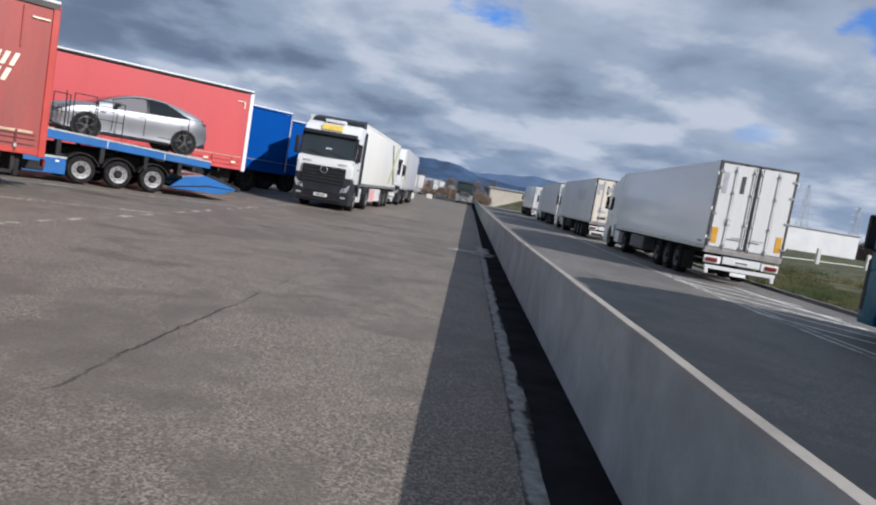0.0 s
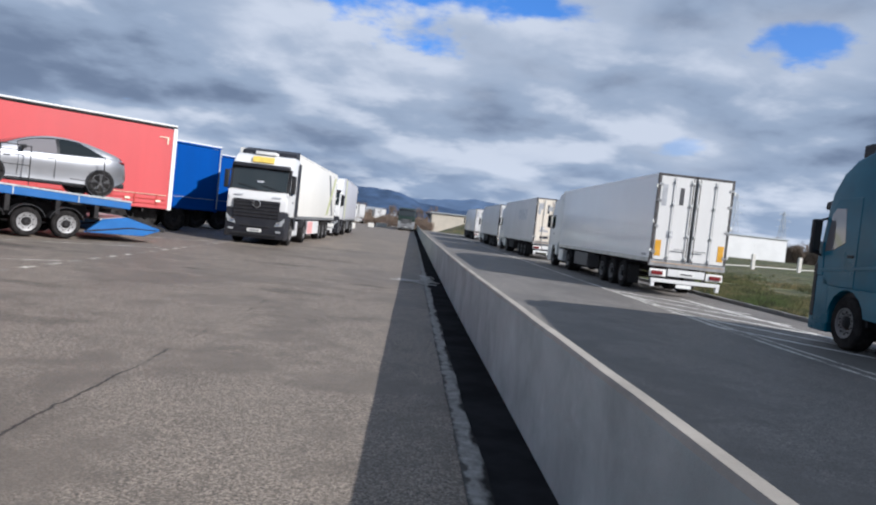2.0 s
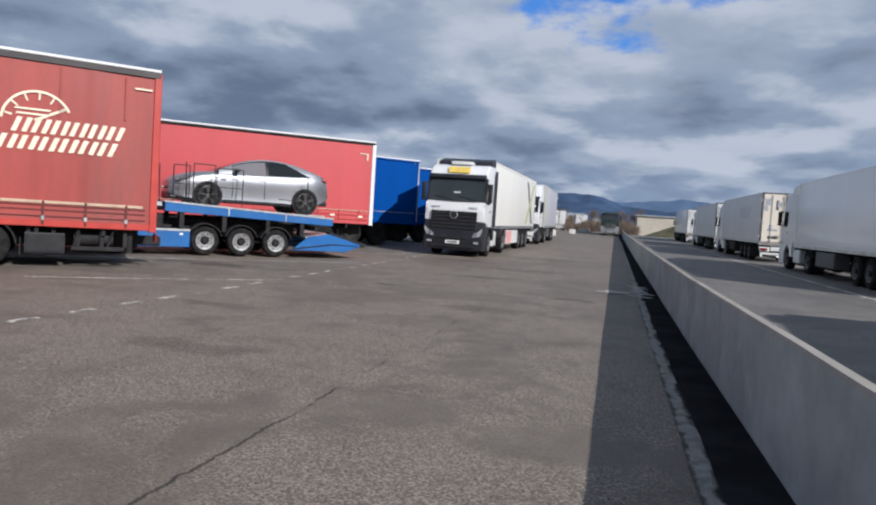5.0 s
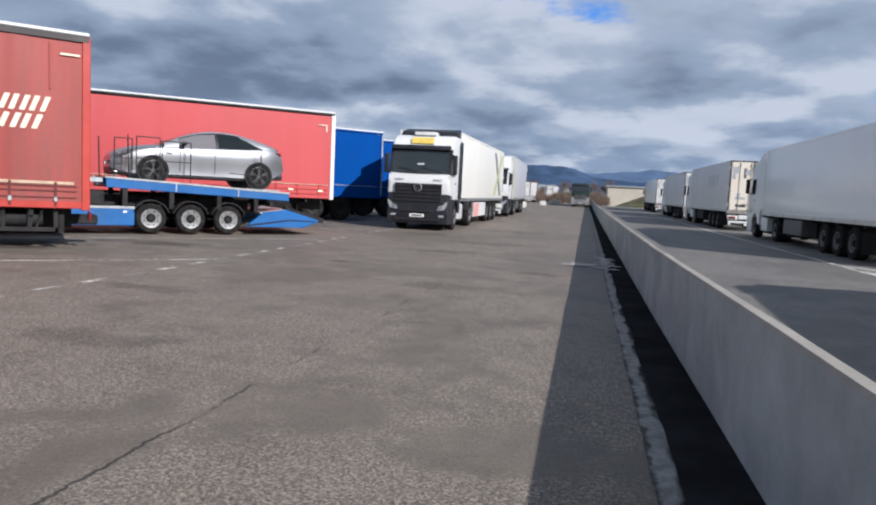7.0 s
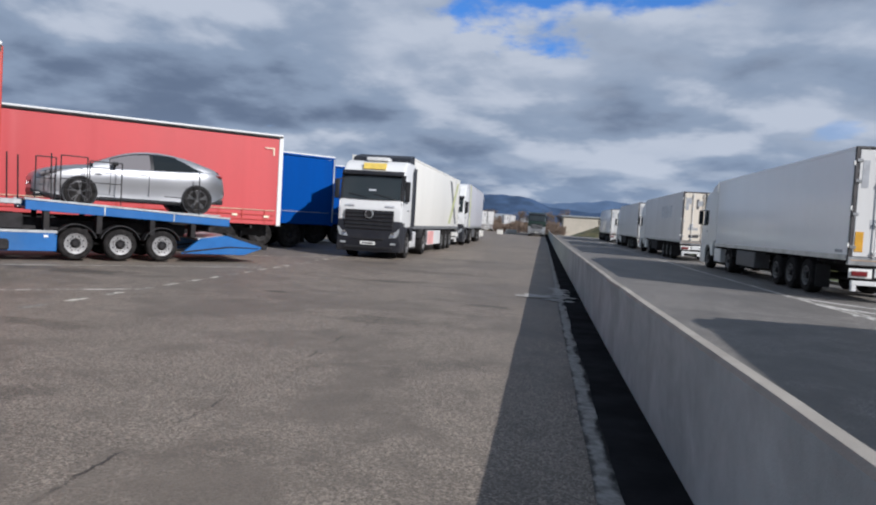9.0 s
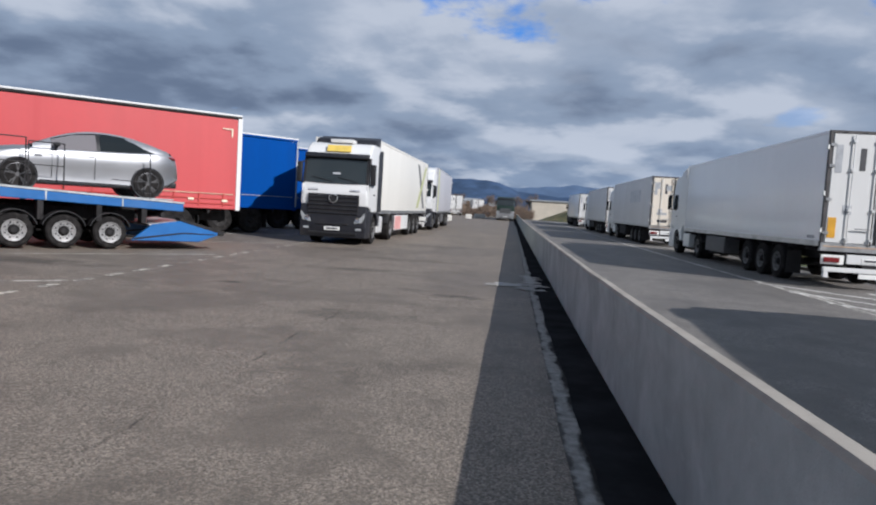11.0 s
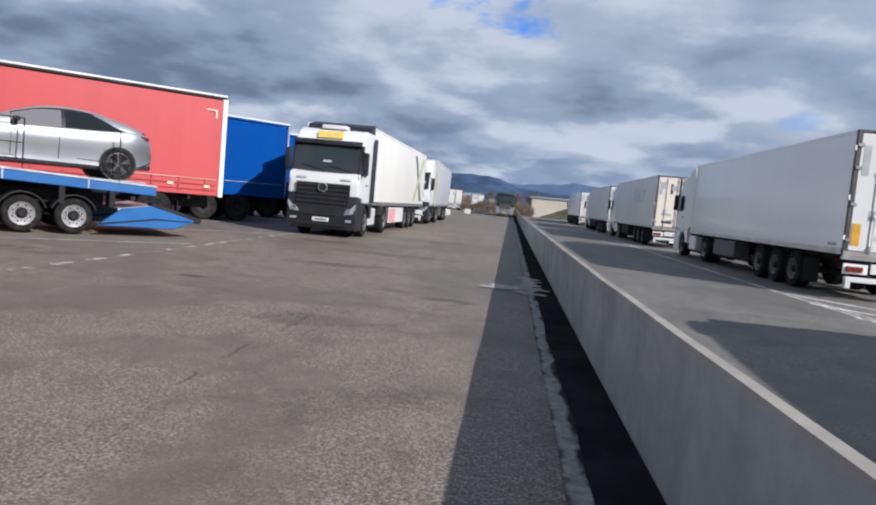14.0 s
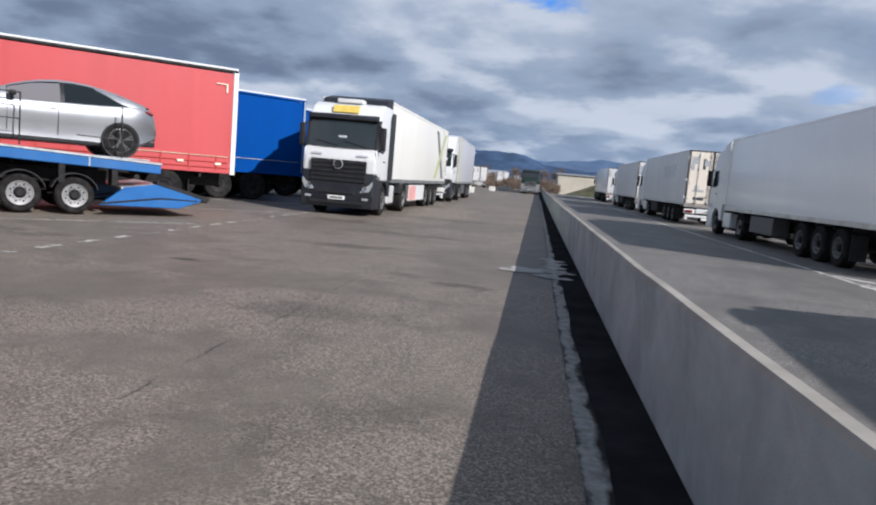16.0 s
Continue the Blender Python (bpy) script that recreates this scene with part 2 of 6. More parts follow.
def paint_line(name, colour, wear, under):
    """Road paint, rubbed through to the asphalt in places."""
    m = bpy.data.materials.new(name)
    m.use_nodes = True
    n = Nodes(m.node_tree)
    tc = n.add("ShaderNodeTexCoord").outputs["Object"]
    rub = n.step(n.math("ADD", n.noise(tc, 9.0, 6.0, 0.7), n.math("MULTIPLY", n.noise(tc, 1.1, 3.0, 0.6), 0.5)), 0.60 - 0.25 * wear + 0.2, 0.86 - 0.2 * wear + 0.1)
    col = n.mix(rub, (*colour, 1), (*under, 1))
    b = n.add("ShaderNodeBsdfPrincipled", in_Roughness=0.75)
    n.put(b, b.inputs["Base Color"], col)
    n.add("ShaderNodeOutputMaterial", b)
    return m


def silted(name):
    """Pale concrete edging, its inner rim lost under ragged black silt."""
    m = bpy.data.materials.new(name)
    m.use_nodes = True
    n = Nodes(m.node_tree)
    tc = n.add("ShaderNodeTexCoord").outputs["Object"]
    x = n.add("ShaderNodeSeparateXYZ", tc).outputs[0]
    rag = n.noise(n.add("ShaderNodeMapping", tc, in_Scale=(2.0, 0.8, 1.0)).outputs[0], 1.8, 5.0, 0.55)
    edge = n.math("ADD", n.math("MULTIPLY", n.math("SUBTRACT", x, 0.61), 12.0), n.math("MULTIPLY", n.math("SUBTRACT", rag, 0.5), 4.5))
    rim = n.math("ADD", n.math("MULTIPLY", n.math("SUBTRACT", 0.515, x), 16.0), n.math("MULTIPLY", n.math("SUBTRACT", n.noise(tc, 5.0, 5.0, 0.65), 0.5), 3.0))
    dirt = n.math("MAXIMUM", n.step(edge, -0.25, 0.45), n.math("MULTIPLY", n.step(rim, -0.1, 0.5), 0.75))
    pale = n.mix(n.step(n.noise(tc, 9.0, 6.0, 0.7), 0.3, 0.7), (0.17, 0.162, 0.152, 1), (0.34, 0.327, 0.305, 1))
    col = n.mix(dirt, pale, (0.022, 0.021, 0.020, 1))
    b = n.add("ShaderNodeBsdfPrincipled", in_Roughness=0.92)
    b.inputs["Specular IOR Level"].default_value = 0.12
    n.put(b, b.inputs["Base Color"], col)
    bp = n.add("ShaderNodeBump", in_Strength=0.6, in_Distance=0.012)
    n.put(bp, bp.inputs["Height"], n.math("SUBTRACT", n.noise(tc, 22.0, 5.0, 0.7), dirt))
    n.put(b, b.inputs["Normal"], bp.outputs[0])
    n.add("ShaderNodeOutputMaterial", b)
    return m


def grass_material():
    m = bpy.data.materials.new("rough grass")
    m.use_nodes = True
    n = Nodes(m.node_tree)
    tc = n.add("ShaderNodeTexCoord").outputs["Object"]
    a = n.noise(tc, 0.35, 6.0, 0.65, 0.4)
    f = n.noise(tc, 7.0, 5.0, 0.7)
    col = n.mix(n.step(a, 0.35, 0.65), (0.050, 0.076, 0.016, 1), (0.170, 0.130, 0.062, 1))
    clump = n.noise(n.add("ShaderNodeMapping", tc, in_Scale=(0.45, 1.3, 1.0)).outputs[0], 1.3, 5.0, 0.65, 0.5)
    col = n.mix(n.step(clump, 0.42, 0.60), col, (0.020, 0.026, 0.008, 1))
    col = n.mix(n.math("MULTIPLY", n.step(f, 0.4, 0.7), 0.6), col, (0.032, 0.045, 0.014, 1))
    b = n.add("ShaderNodeBsdfPrincipled", in_Roughness=0.95)
    n.put(b, b.inputs["Base Color"], col)
    bp = n.add("ShaderNodeBump", in_Strength=0.8, in_Distance=0.08)
    n.put(bp, bp.inputs["Height"], f)
    n.put(b, b.inputs["Normal"], bp.outputs[0])
    n.add("ShaderNodeOutputMaterial", b)
    return m


LOT = asphalt("worn brown-grey asphalt", (0.150, 0.126, 0.102), (0.076, 0.064, 0.052), crack=True)
ROAD = asphalt("dark grey asphalt", (0.132, 0.121, 0.110), (0.080, 0.073, 0.067), stain=0.2)
CONCRETE = concrete("weathered concrete", (0.405, 0.445, 0.437))
# The warm tone of sunlit concrete is put into the wall top's colour.
CAP = concrete("wall top in sunlit tone", (0.33, 0.30, 0.26))
KERB = concrete("dark weathered kerb concrete", (0.17, 0.165, 0.155))
EDGING = silted("broken silted edging concrete")
# Near-black matt colour for the strip at the wall's foot.
GUTTER_BLACK = material("matt black gutter strip", (0.024, 0.024, 0.026), 0.95, vary=0.3, scale=1.5, bump=0.2, bump_scale=12, spec=0.0)
PALE_SILT = material("pale dried silt", (0.36, 0.345, 0.325), 0.95, vary=0.2, scale=3.0, grime=0.5, grime_colour=(0.10, 0.095, 0.088), spec=0.1)
LINE = paint_line("worn white road paint", (0.80, 0.78, 0.73), 0.25, (0.15, 0.14, 0.125))
LINE_FAINT = paint_line("faded white road paint", (0.62, 0.59, 0.53), 0.45, (0.14, 0.13, 0.115))
LINE_WORN = paint_line("rubbed cream road paint", (0.62, 0.58, 0.49), 0.7, (0.15, 0.14, 0.125))
GRASS = grass_material()
WHITE = material("white vehicle paint", (0.66, 0.66, 0.65), 0.36, vary=0.05, scale=0.7, grime=0.2, grime_colour=(0.40, 0.37, 0.33), coat=0.2, streak=True)
DOORS = material("white door panel", (0.64, 0.635, 0.62), 0.45, vary=0.05, scale=0.9, grime=0.28, grime_colour=(0.45, 0.40, 0.34), streak=True)
REEFER = material("grey-white insulated panel", (0.88, 0.885, 0.89), 0.32, vary=0.03, scale=0.35, grime=0.18, grime_colour=(0.55, 0.54, 0.52), streak=True, coat=0.3)
REEFER_B = material("dirty grey-white panel", (0.62, 0.61, 0.61), 0.40, vary=0.09, scale=0.4, grime=0.4, grime_colour=(0.30, 0.27, 0.24), streak=True)
PANEL_GREY = material("pale grey panel", (0.40, 0.40, 0.43), 0.42, vary=0.06, scale=0.4, grime=0.25, grime_colour=(0.30, 0.29, 0.28), streak=True)
DOORS_CREAM = material("cream door panel", (0.72, 0.65, 0.55), 0.5, vary=0.06, scale=0.9, grime=0.4, grime_colour=(0.45, 0.34, 0.24), streak=True)
RIM_GREY = material("dull grey steel rim", (0.14, 0.137, 0.135), 0.5, 0.1, vary=0.2, scale=8.0, grime=0.5, grime_colour=(0.07, 0.06, 0.055))
RIM_DIRTY = material("dirty dark steel rim", (0.10, 0.10, 0.10), 0.55, 0.1, vary=0.2, scale=8.0, grime=0.5, grime_colour=(0.05, 0.045, 0.04))
CREAM = material("cream-white panel", (0.65, 0.635, 0.59), 0.42, vary=0.05, scale=0.4, grime=0.2, grime_colour=(0.45, 0.42, 0.36), streak=True)
STEEL = material("stainless frame", (0.46, 0.46, 0.46), 0.38, 0.8, vary=0.15, scale=3.0, grime=0.4)
DARK_FRAME = material("dark door frame", (0.060, 0.055, 0.055), 0.5, vary=0.25, scale=3.0)
CHASSIS = material("dark grey chassis steel", (0.026, 0.025, 0.026), 0.7, vary=0.35, scale=4.0, grime=0.4, grime_colour=(0.055, 0.05, 0.044), spec=0.1)
PLASTIC = material("black plastic", (0.018, 0.018, 0.020), 0.55, vary=0.2, scale=5.0, grime=0.25, grime_colour=(0.06, 0.055, 0.048), spec=0.3)
ANTHRACITE = material("anthracite bumper plastic", (0.015, 0.016, 0.021), 0.5, vary=0.15, scale=3.0, grime=0.25, grime_colour=(0.09, 0.082, 0.075), spec=0.35)
TYRE = material("tyre rubber", (0.018, 0.017, 0.017), 0.9, vary=0.3, scale=8.0, grime=0.4, grime_colour=(0.060, 0.055, 0.05), bump=0.3, spec=0.06)
RIM = material("silver steel rim", (0.25, 0.25, 0.25), 0.45, 0.1, vary=0.15, scale=8.0, grime=0.5, grime_colour=(0.16, 0.14, 0.12))
RIM_DARK = material("dark alloy rim", (0.085, 0.085, 0.09), 0.30, 0.7, vary=0.1)
RED_OLD = material("sun-faded red tarpaulin", (0.300, 0.046, 0.036), 0.55, vary=0.22, scale=1.3, grime=0.65, grime_colour=(0.150, 0.062, 0.054), bump=0.12, bump_scale=5, streak=True)
RED_FRAME = material("red painted post", (0.43, 0.042, 0.030), 0.42, vary=0.1, scale=2.0, grime=0.3, grime_colour=(0.2, 0.04, 0.03))
RED = material("bright red tarpaulin", (0.45, 0.052, 0.055), 0.55, vary=0.08, scale=0.6, grime=0.28, grime_colour=(0.40, 0.085, 0.085), bump=0.14, bump_scale=4, streak=True)
BLUE = material("deep blue tarpaulin", (0.001, 0.052, 0.25), 0.75, vary=0.1, scale=0.6, grime=0.16, grime_colour=(0.002, 0.05, 0.19), bump=0.1, bump_scale=4, streak=True, spec=0.08)
ALU = material("aluminium roof rail", (0.66, 0.66, 0.65), 0.40, 0.35, vary=0.1, scale=2.0, grime=0.4, grime_colour=(0.25, 0.23, 0.21))
RAIL_DARK = material("dull dark roof rail", (0.040, 0.034, 0.034), 0.6, vary=0.25, scale=2.0, grime=0.4, grime_colour=(0.10, 0.08, 0.075))
STRAP_RED = material("dark red webbing", (0.115, 0.020, 0.018), 0.7, vary=0.2, scale=4.0)
CREAM_TRIM = material("cream trim tape", (0.50, 0.36, 0.25), 0.6, vary=0.2, scale=3.0)
LOGO = material("cream printed ink", (0.74, 0.66, 0.50), 0.55, vary=0.1, scale=3.0)
TRANSPORT_BLUE = material("blue painted steel", (0.007, 0.100, 0.31), 0.42, vary=0.12, scale=2.0, grime=0.35, grime_colour=(0.06, 0.12, 0.22))
BOX_GREY = material("grey painted steel", (0.20, 0.205, 0.21), 0.5, vary=0.15, scale=2.0, grime=0.4, grime_colour=(0.1, 0.09, 0.08))
BOX_DARK = material("dark grey painted steel", (0.070, 0.070, 0.072), 0.55, vary=0.2, scale=2.0, grime=0.4, grime_colour=(0.05, 0.045, 0.04))
GALV = material("galvanised steel", (0.42, 0.44, 0.45), 0.45, 0.5, vary=0.2, scale=5.0, grime=0.4, grime_colour=(0.2, 0.18, 0.16))
RUST_RED = material("red primed deck plate", (0.33, 0.055, 0.035), 0.6, vary=0.3, scale=5.0, grime=0.5)
SILVER = material("silver metallic car paint", (0.37, 0.375, 0.39), 0.40, 0.78, vary=0.02, scale=1.0, coat=0.35)
CAR_TRIM = material("satin black car trim", (0.016, 0.016, 0.018), 0.45, vary=0.1, coat=0.05, spec=0.3)
GLASS = glass("dark tinted glass", (0.008, 0.011, 0.012), 0.06, 0.15)
SCREEN = glass("dark windscreen glass", (0.020, 0.026, 0.027), 0.06, 0.6)
# The pale base colour stands in for brightness seen through the panes.
GLASS_LIGHT = glass("grey glass with see-through light painted in", (0.15, 0.14, 0.145), 0.08)
LAMP_GLASS = glass("clear lamp lens", (0.32, 0.335, 0.345), 0.12)
LAMP_RED = glass("red tail lamp lens", (0.16, 0.010, 0.012), 0.3, 0.2)
AMBER = material("amber reflector", (0.62, 0.32, 0.03), 0.4, vary=0.1, scale=5.0)
YELLOW = material("yellow sign film", (0.66, 0.48, 0.10), 0.45, vary=0.12, scale=5.0)
PLATE = material("pale number plate", (0.75, 0.75, 0.72), 0.4, vary=0.06)
INK = material("dark printed bar", (0.05, 0.05, 0.055), 0.6, vary=0.1)
INK_GREY = material("faded grey print", (0.36, 0.37, 0.39), 0.6, vary=0.15)
INK_PALE = material("pale worn print", (0.52, 0.54, 0.57), 0.6, vary=0.2)
INK_OLIVE = material("olive printed stripe", (0.42, 0.44, 0.22), 0.5, vary=0.1)
INK_STRIPE = material("dark grey print", (0.14, 0.14, 0.145), 0.5, vary=0.15)
INK_PINK = material("pale red film", (0.68, 0.34, 0.32), 0.45, vary=0.25, scale=3.0)
TEAL = material("teal cab paint", (0.0, 0.105, 0.165), 0.30, vary=0.18, scale=0.8, grime=0.2, grime_colour=(0.004, 0.05, 0.075), coat=0.08, spec=0.22)
GREEN = material("dark green cab paint", (0.014, 0.030, 0.024), 0.4, vary=0.1, spec=0.3)
CHROME = material("chrome", (0.75, 0.76, 0.78), 0.12, 1.0, vary=0.04)
BARK = material("grey-brown bark", (0.13, 0.095, 0.070), 0.9, vary=0.3, scale=5.0, bump=0.4)
TWIG = material("bare brown twigs", (0.16, 0.115, 0.085), 0.9, vary=0.35, scale=2.0)
HEDGE = material("dark winter hedge twigs", (0.075, 0.060, 0.048), 0.9, vary=0.35, scale=2.0)
BUSH = material("dull evergreen leaves", (0.050, 0.066, 0.026), 0.8, vary=0.4, scale=2.0)
BEIGE = material("beige rendered wall", (0.50, 0.45, 0.37), 0.85, vary=0.1, scale=0.5, grime=0.2, grime_colour=(0.3, 0.27, 0.23))
CLADDING = material("white metal cladding", (0.70, 0.70, 0.69), 0.5, vary=0.05, scale=0.3)
POST_WHITE = material("pale concrete post", (0.60, 0.58, 0.53), 0.8, vary=0.1, scale=4.0)
# Galvanised grey, brought near the sky's tone to paint in distance haze.
PYLON = material("galvanised lattice with painted haze", (0.42, 0.45, 0.48), 0.7, 0.1, vary=0.1)
# Distance haze is painted into both hill colours, thicker in the far one.
HILL = material("wooded hill with painted haze", (0.045, 0.074, 0.132), 0.95, vary=0.28, scale=0.012, spec=0.05)
HILL_FAR = material("far hill paled by painted haze", (0.080, 0.122, 0.200), 0.95, vary=0.16, scale=0.008, spec=0.05)


# ---------------------------------------------------------------- mesh helpers
def lift(y):
    """Height of the ground: level near the camera, then climbing gently."""
    d = min(max(y - 14.0, 0.0), 104.0)
    return 0.0065 * d + 0.00004 * d * d


def brick(bm, x0, x1, y0, y1, z0, z1, bevel=0.0, seg=1):
    """A box, with its edges rounded."""
    vs = [bm.verts.new((x, y, z)) for x in (x0, x1) for y in (y0, y1) for z in (z0, z1)]
    idx = ((0, 1, 3, 2), (4, 6, 7, 5), (0, 4, 5, 1), (2, 3, 7, 6), (0, 2, 6, 4), (1, 5, 7, 3))
    fs = [bm.faces.new([vs[i] for i in f]) for f in idx]
    if bevel:
        es = list({e for f in fs for e in f.edges})
        bmesh.ops.bevel(bm, geom=es, offset=bevel, segments=seg, affect="EDGES", profile=0.6)
    return bm


def tube(bm, a, b, r, seg=8, r2=None):
    """A round bar from a to b."""
    a, b = Vector(a), Vector(b)
    turn = (b - a).to_track_quat("Z", "Y").to_matrix()
    r2 = r if r2 is None else r2
    rings = []
    for p, q in ((a, r), (b, r2)):
        rings.append([bm.verts.new(p + turn @ Vector((q * math.cos(k * math.tau / seg), q * math.sin(k * math.tau / seg), 0))) for k in range(seg)])
    for k in range(seg):
        bm.faces.new((rings[0][k], rings[0][(k + 1) % seg], rings[1][(k + 1) % seg], rings[1][k]))
    bm.faces.new(rings[0][::-1])
    bm.faces.new(rings[1])
    return bm


def lathe(bm, profile, seg=28, centre=(0, 0, 0)):
    """Turns (x, radius) pairs about the x axis."""
    c = Vector(centre)
    rings = []
    for x, r in profile:
        rings.append([bm.verts.new(c + Vector((x, r * math.cos(k * math.tau / seg), r * math.sin(k * math.tau / seg)))) for k in range(seg)])
    for a, b in zip(rings, rings[1:]):
        for k in range(seg):
            bm.faces.new((a[k], a[(k + 1) % seg], b[(k + 1) % seg], b[k]))
    bm.faces.new(rings[0][::-1])
    bm.faces.new(rings[-1])
    return bm


def prism(bm, points, x0, x1, bevel=0.0, seg=1):
    """An outline in (y, z) pushed through from x0 to x1."""
    a = [bm.verts.new((x0, y, z)) for y, z in points]
    b = [bm.verts.new((x1, y, z)) for y, z in points]
    fs = [bm.faces.new(a), bm.faces.new(b[::-1])]
    for i in range(len(points)):
        j = (i + 1) % len(points)
        fs.append(bm.faces.new((a[j], a[i], b[i], b[j])))
    bmesh.ops.recalc_face_normals(bm, faces=fs)
    if bevel:
        bmesh.ops.bevel(bm, geom=list({e for f in fs for e in f.edges}), offset=bevel, segments=seg, affect="EDGES", profile=0.6)
    return bm


def slab(bm, points, axis, at, thick):
    """A flat plate: an outline of (u, v) pairs on the plane axis = at, thick metres deep."""
    def place(u, v, w):
        return {"x": (w, u, v), "y": (u, w, v), "z": (u, v, w)}[axis]
    a = [bm.verts.new(place(u, v, at)) for u, v in points]
    b = [bm.verts.new(place(u, v, at + thick)) for u, v in points]
    fs = [bm.faces.new(a), bm.faces.new(b[::-1])]
    for i in range(len(points)):
        j = (i + 1) % len(points)
        fs.append(bm.faces.new((a[j], a[i], b[i], b[j])))
    bmesh.ops.recalc_face_normals(bm, faces=fs)
    return bm


def mesh_of(name, bm, mat, smooth=False):
    me = bpy.data.meshes.new(name)
    bmesh.ops.recalc_face_normals(bm, faces=bm.faces[:])
    bm.to_mesh(me)
    bm.free()
    me.materials.append(mat)
    if smooth:
        me.shade_smooth()
        me.set_sharp_from_angle(angle=radians(35))
    return me


def part(name, bm, mat, parent, label="", smooth=False):
    ob = new(name, mesh_of(name, bm, mat, smooth))
    ob.parent = parent
    if label:
        ob["label"] = label
    return ob


def thing(name, label, category, m=None, group="", kind=""):
    ob = new(name)
    ob.empty_display_size = 0.3
    if m is not None:
        ob.matrix_basis = m
    return tagged(ob, label, category, group, kind)


def solid(name, bm, mat, label, category, kind="", m=None, group="", smooth=False):
    ob = new(name, mesh_of(name, bm, mat, smooth))
    if m is not None:
        ob.matrix_basis = m
    return tagged(ob, label, category, group, kind)


def B():
    return bmesh.new()


def blk(*a, bevel=0.0, seg=1):
    return brick(B(), *a, bevel=bevel, seg=seg)


def on_ground(x, y, turn, length):
    """A pose on the ground for a long vehicle that stretches length metres behind (or, if negative, ahead of) its origin."""
    a = radians(turn)
    fx, fy = -math.sin(a), math.cos(a)
    z0, z1 = lift(y), lift(y - fy * length)
    return pose(x, y, z0, math.degrees(math.atan((z0 - z1) / length)), 0, turn)


# ---------------------------------------------------------------- ground, road and wall
def strip(name, x0, x1, y0, y1, up, mat, label, category, parent=None, step=2.0, across=1, slope=None):
    """A sheet that follows the lie of the land."""
    bm = B()
    rows = max(1, int((y1 - y0) / step))
    grid = []
    for i in range(rows + 1):
        y = y0 + (y1 - y0) * i / rows
        row = []
        for j in range(across + 1):
            x = x0 + (x1 - x0) * j / across
            row.append(bm.verts.new((x, y, lift(y) + up + (slope(x, y) if slope else 0.0))))
        grid.append(row)
    for a, b in zip(grid, grid[1:]):
        for j in range(across):
            bm.faces.new((a[j], a[j + 1], b[j + 1], b[j]))
    me = bpy.data.meshes.new(name)
    bm.to_mesh(me)
    bm.free()
    me.materials.append(mat)
    ob = new(name, me)
    if parent:
        ob.parent = parent
        return ob
    return tagged(ob, label, category, kind="structure")


def bank(x, y):
    """The grass beyond the kerb climbs away from the road, and dips under the paved parts."""
    if x < 10.93:
        return -0.12
    d = min(x - 10.93, 45.0)
    return 0.06 + 0.030 * d + 0.12 * noise.noise((x * 0.16, y * 0.16, 0.0))


def ground_sheet():
    bm = B()
    xs = [-900, -400, -150, -60, -20, 0.5, 6, 10.92, 10.95, 12, 13, 14, 16, 18, 20, 23, 26, 30, 34, 40, 50, 70, 120, 250, 500, 900]
    ys = [-300, -100, -40, -10] + [2.0 * k for k in range(0, 60)] + [125, 140, 170, 220, 300, 450, 800, 1500, 2600]
    grid = [[bm.verts.new((x, y, lift(y) + bank(x, y))) for x in xs] for y in ys]
    for a, b in zip(grid, grid[1:]):
        for j in range(len(xs) - 1):
            bm.faces.new((a[j], a[j + 1], b[j + 1], b[j]))
    solid("ground", bm, GRASS, "rough green and straw-coloured grass field", "ground", "structure", smooth=True)


ground_sheet()
strip("parking_lot", -70, 0.52, -40, 170, 0.0, LOT, "worn brown-grey asphalt lorry park with cracks and stains", "pavement", step=3.0, across=4)
strip("road", 1.15, 10.80, -40, 170, 0.0, ROAD, "grey asphalt lane with long lorry shadows across it", "road", step=3.0, across=2)


def gutter():
    bm = B()
    # broken pale concrete edging, its rim uneven
    ys = [-8 + 0.09 * k for k in range(0, 900)]
    left, right = [], []
    for y in ys:
        wob = 0.016 * noise.noise((y * 0.9, 1.0, 0.0)) + 0.006 * noise.noise((y * 6.0, 2.0, 0.0))
        left.append((0.485 + wob, y))
        right.append((0.625 + 0.035 * noise.noise((y * 0.7, 8.0, 0.0)) + 0.014 * noise.noise((y * 4.0, 9.0, 0.0)), y))
    for k in range(len(ys) - 1):
        q = [bm.verts.new((x, y, lift(y) + 0.006)) for x, y in (left[k], right[k], right[k + 1], left[k + 1])]
        bm.faces.new(q)
    solid("gutter_edging", bm, EDGING, "pale broken concrete edging strip along the gutter", "trim", "structure")
    strip("gutter", 0.52, 1.02, -40, 170, -0.002, GUTTER_BLACK, "black strip along the gutter at the wall's foot", "gutter", step=3.0)


gutter()


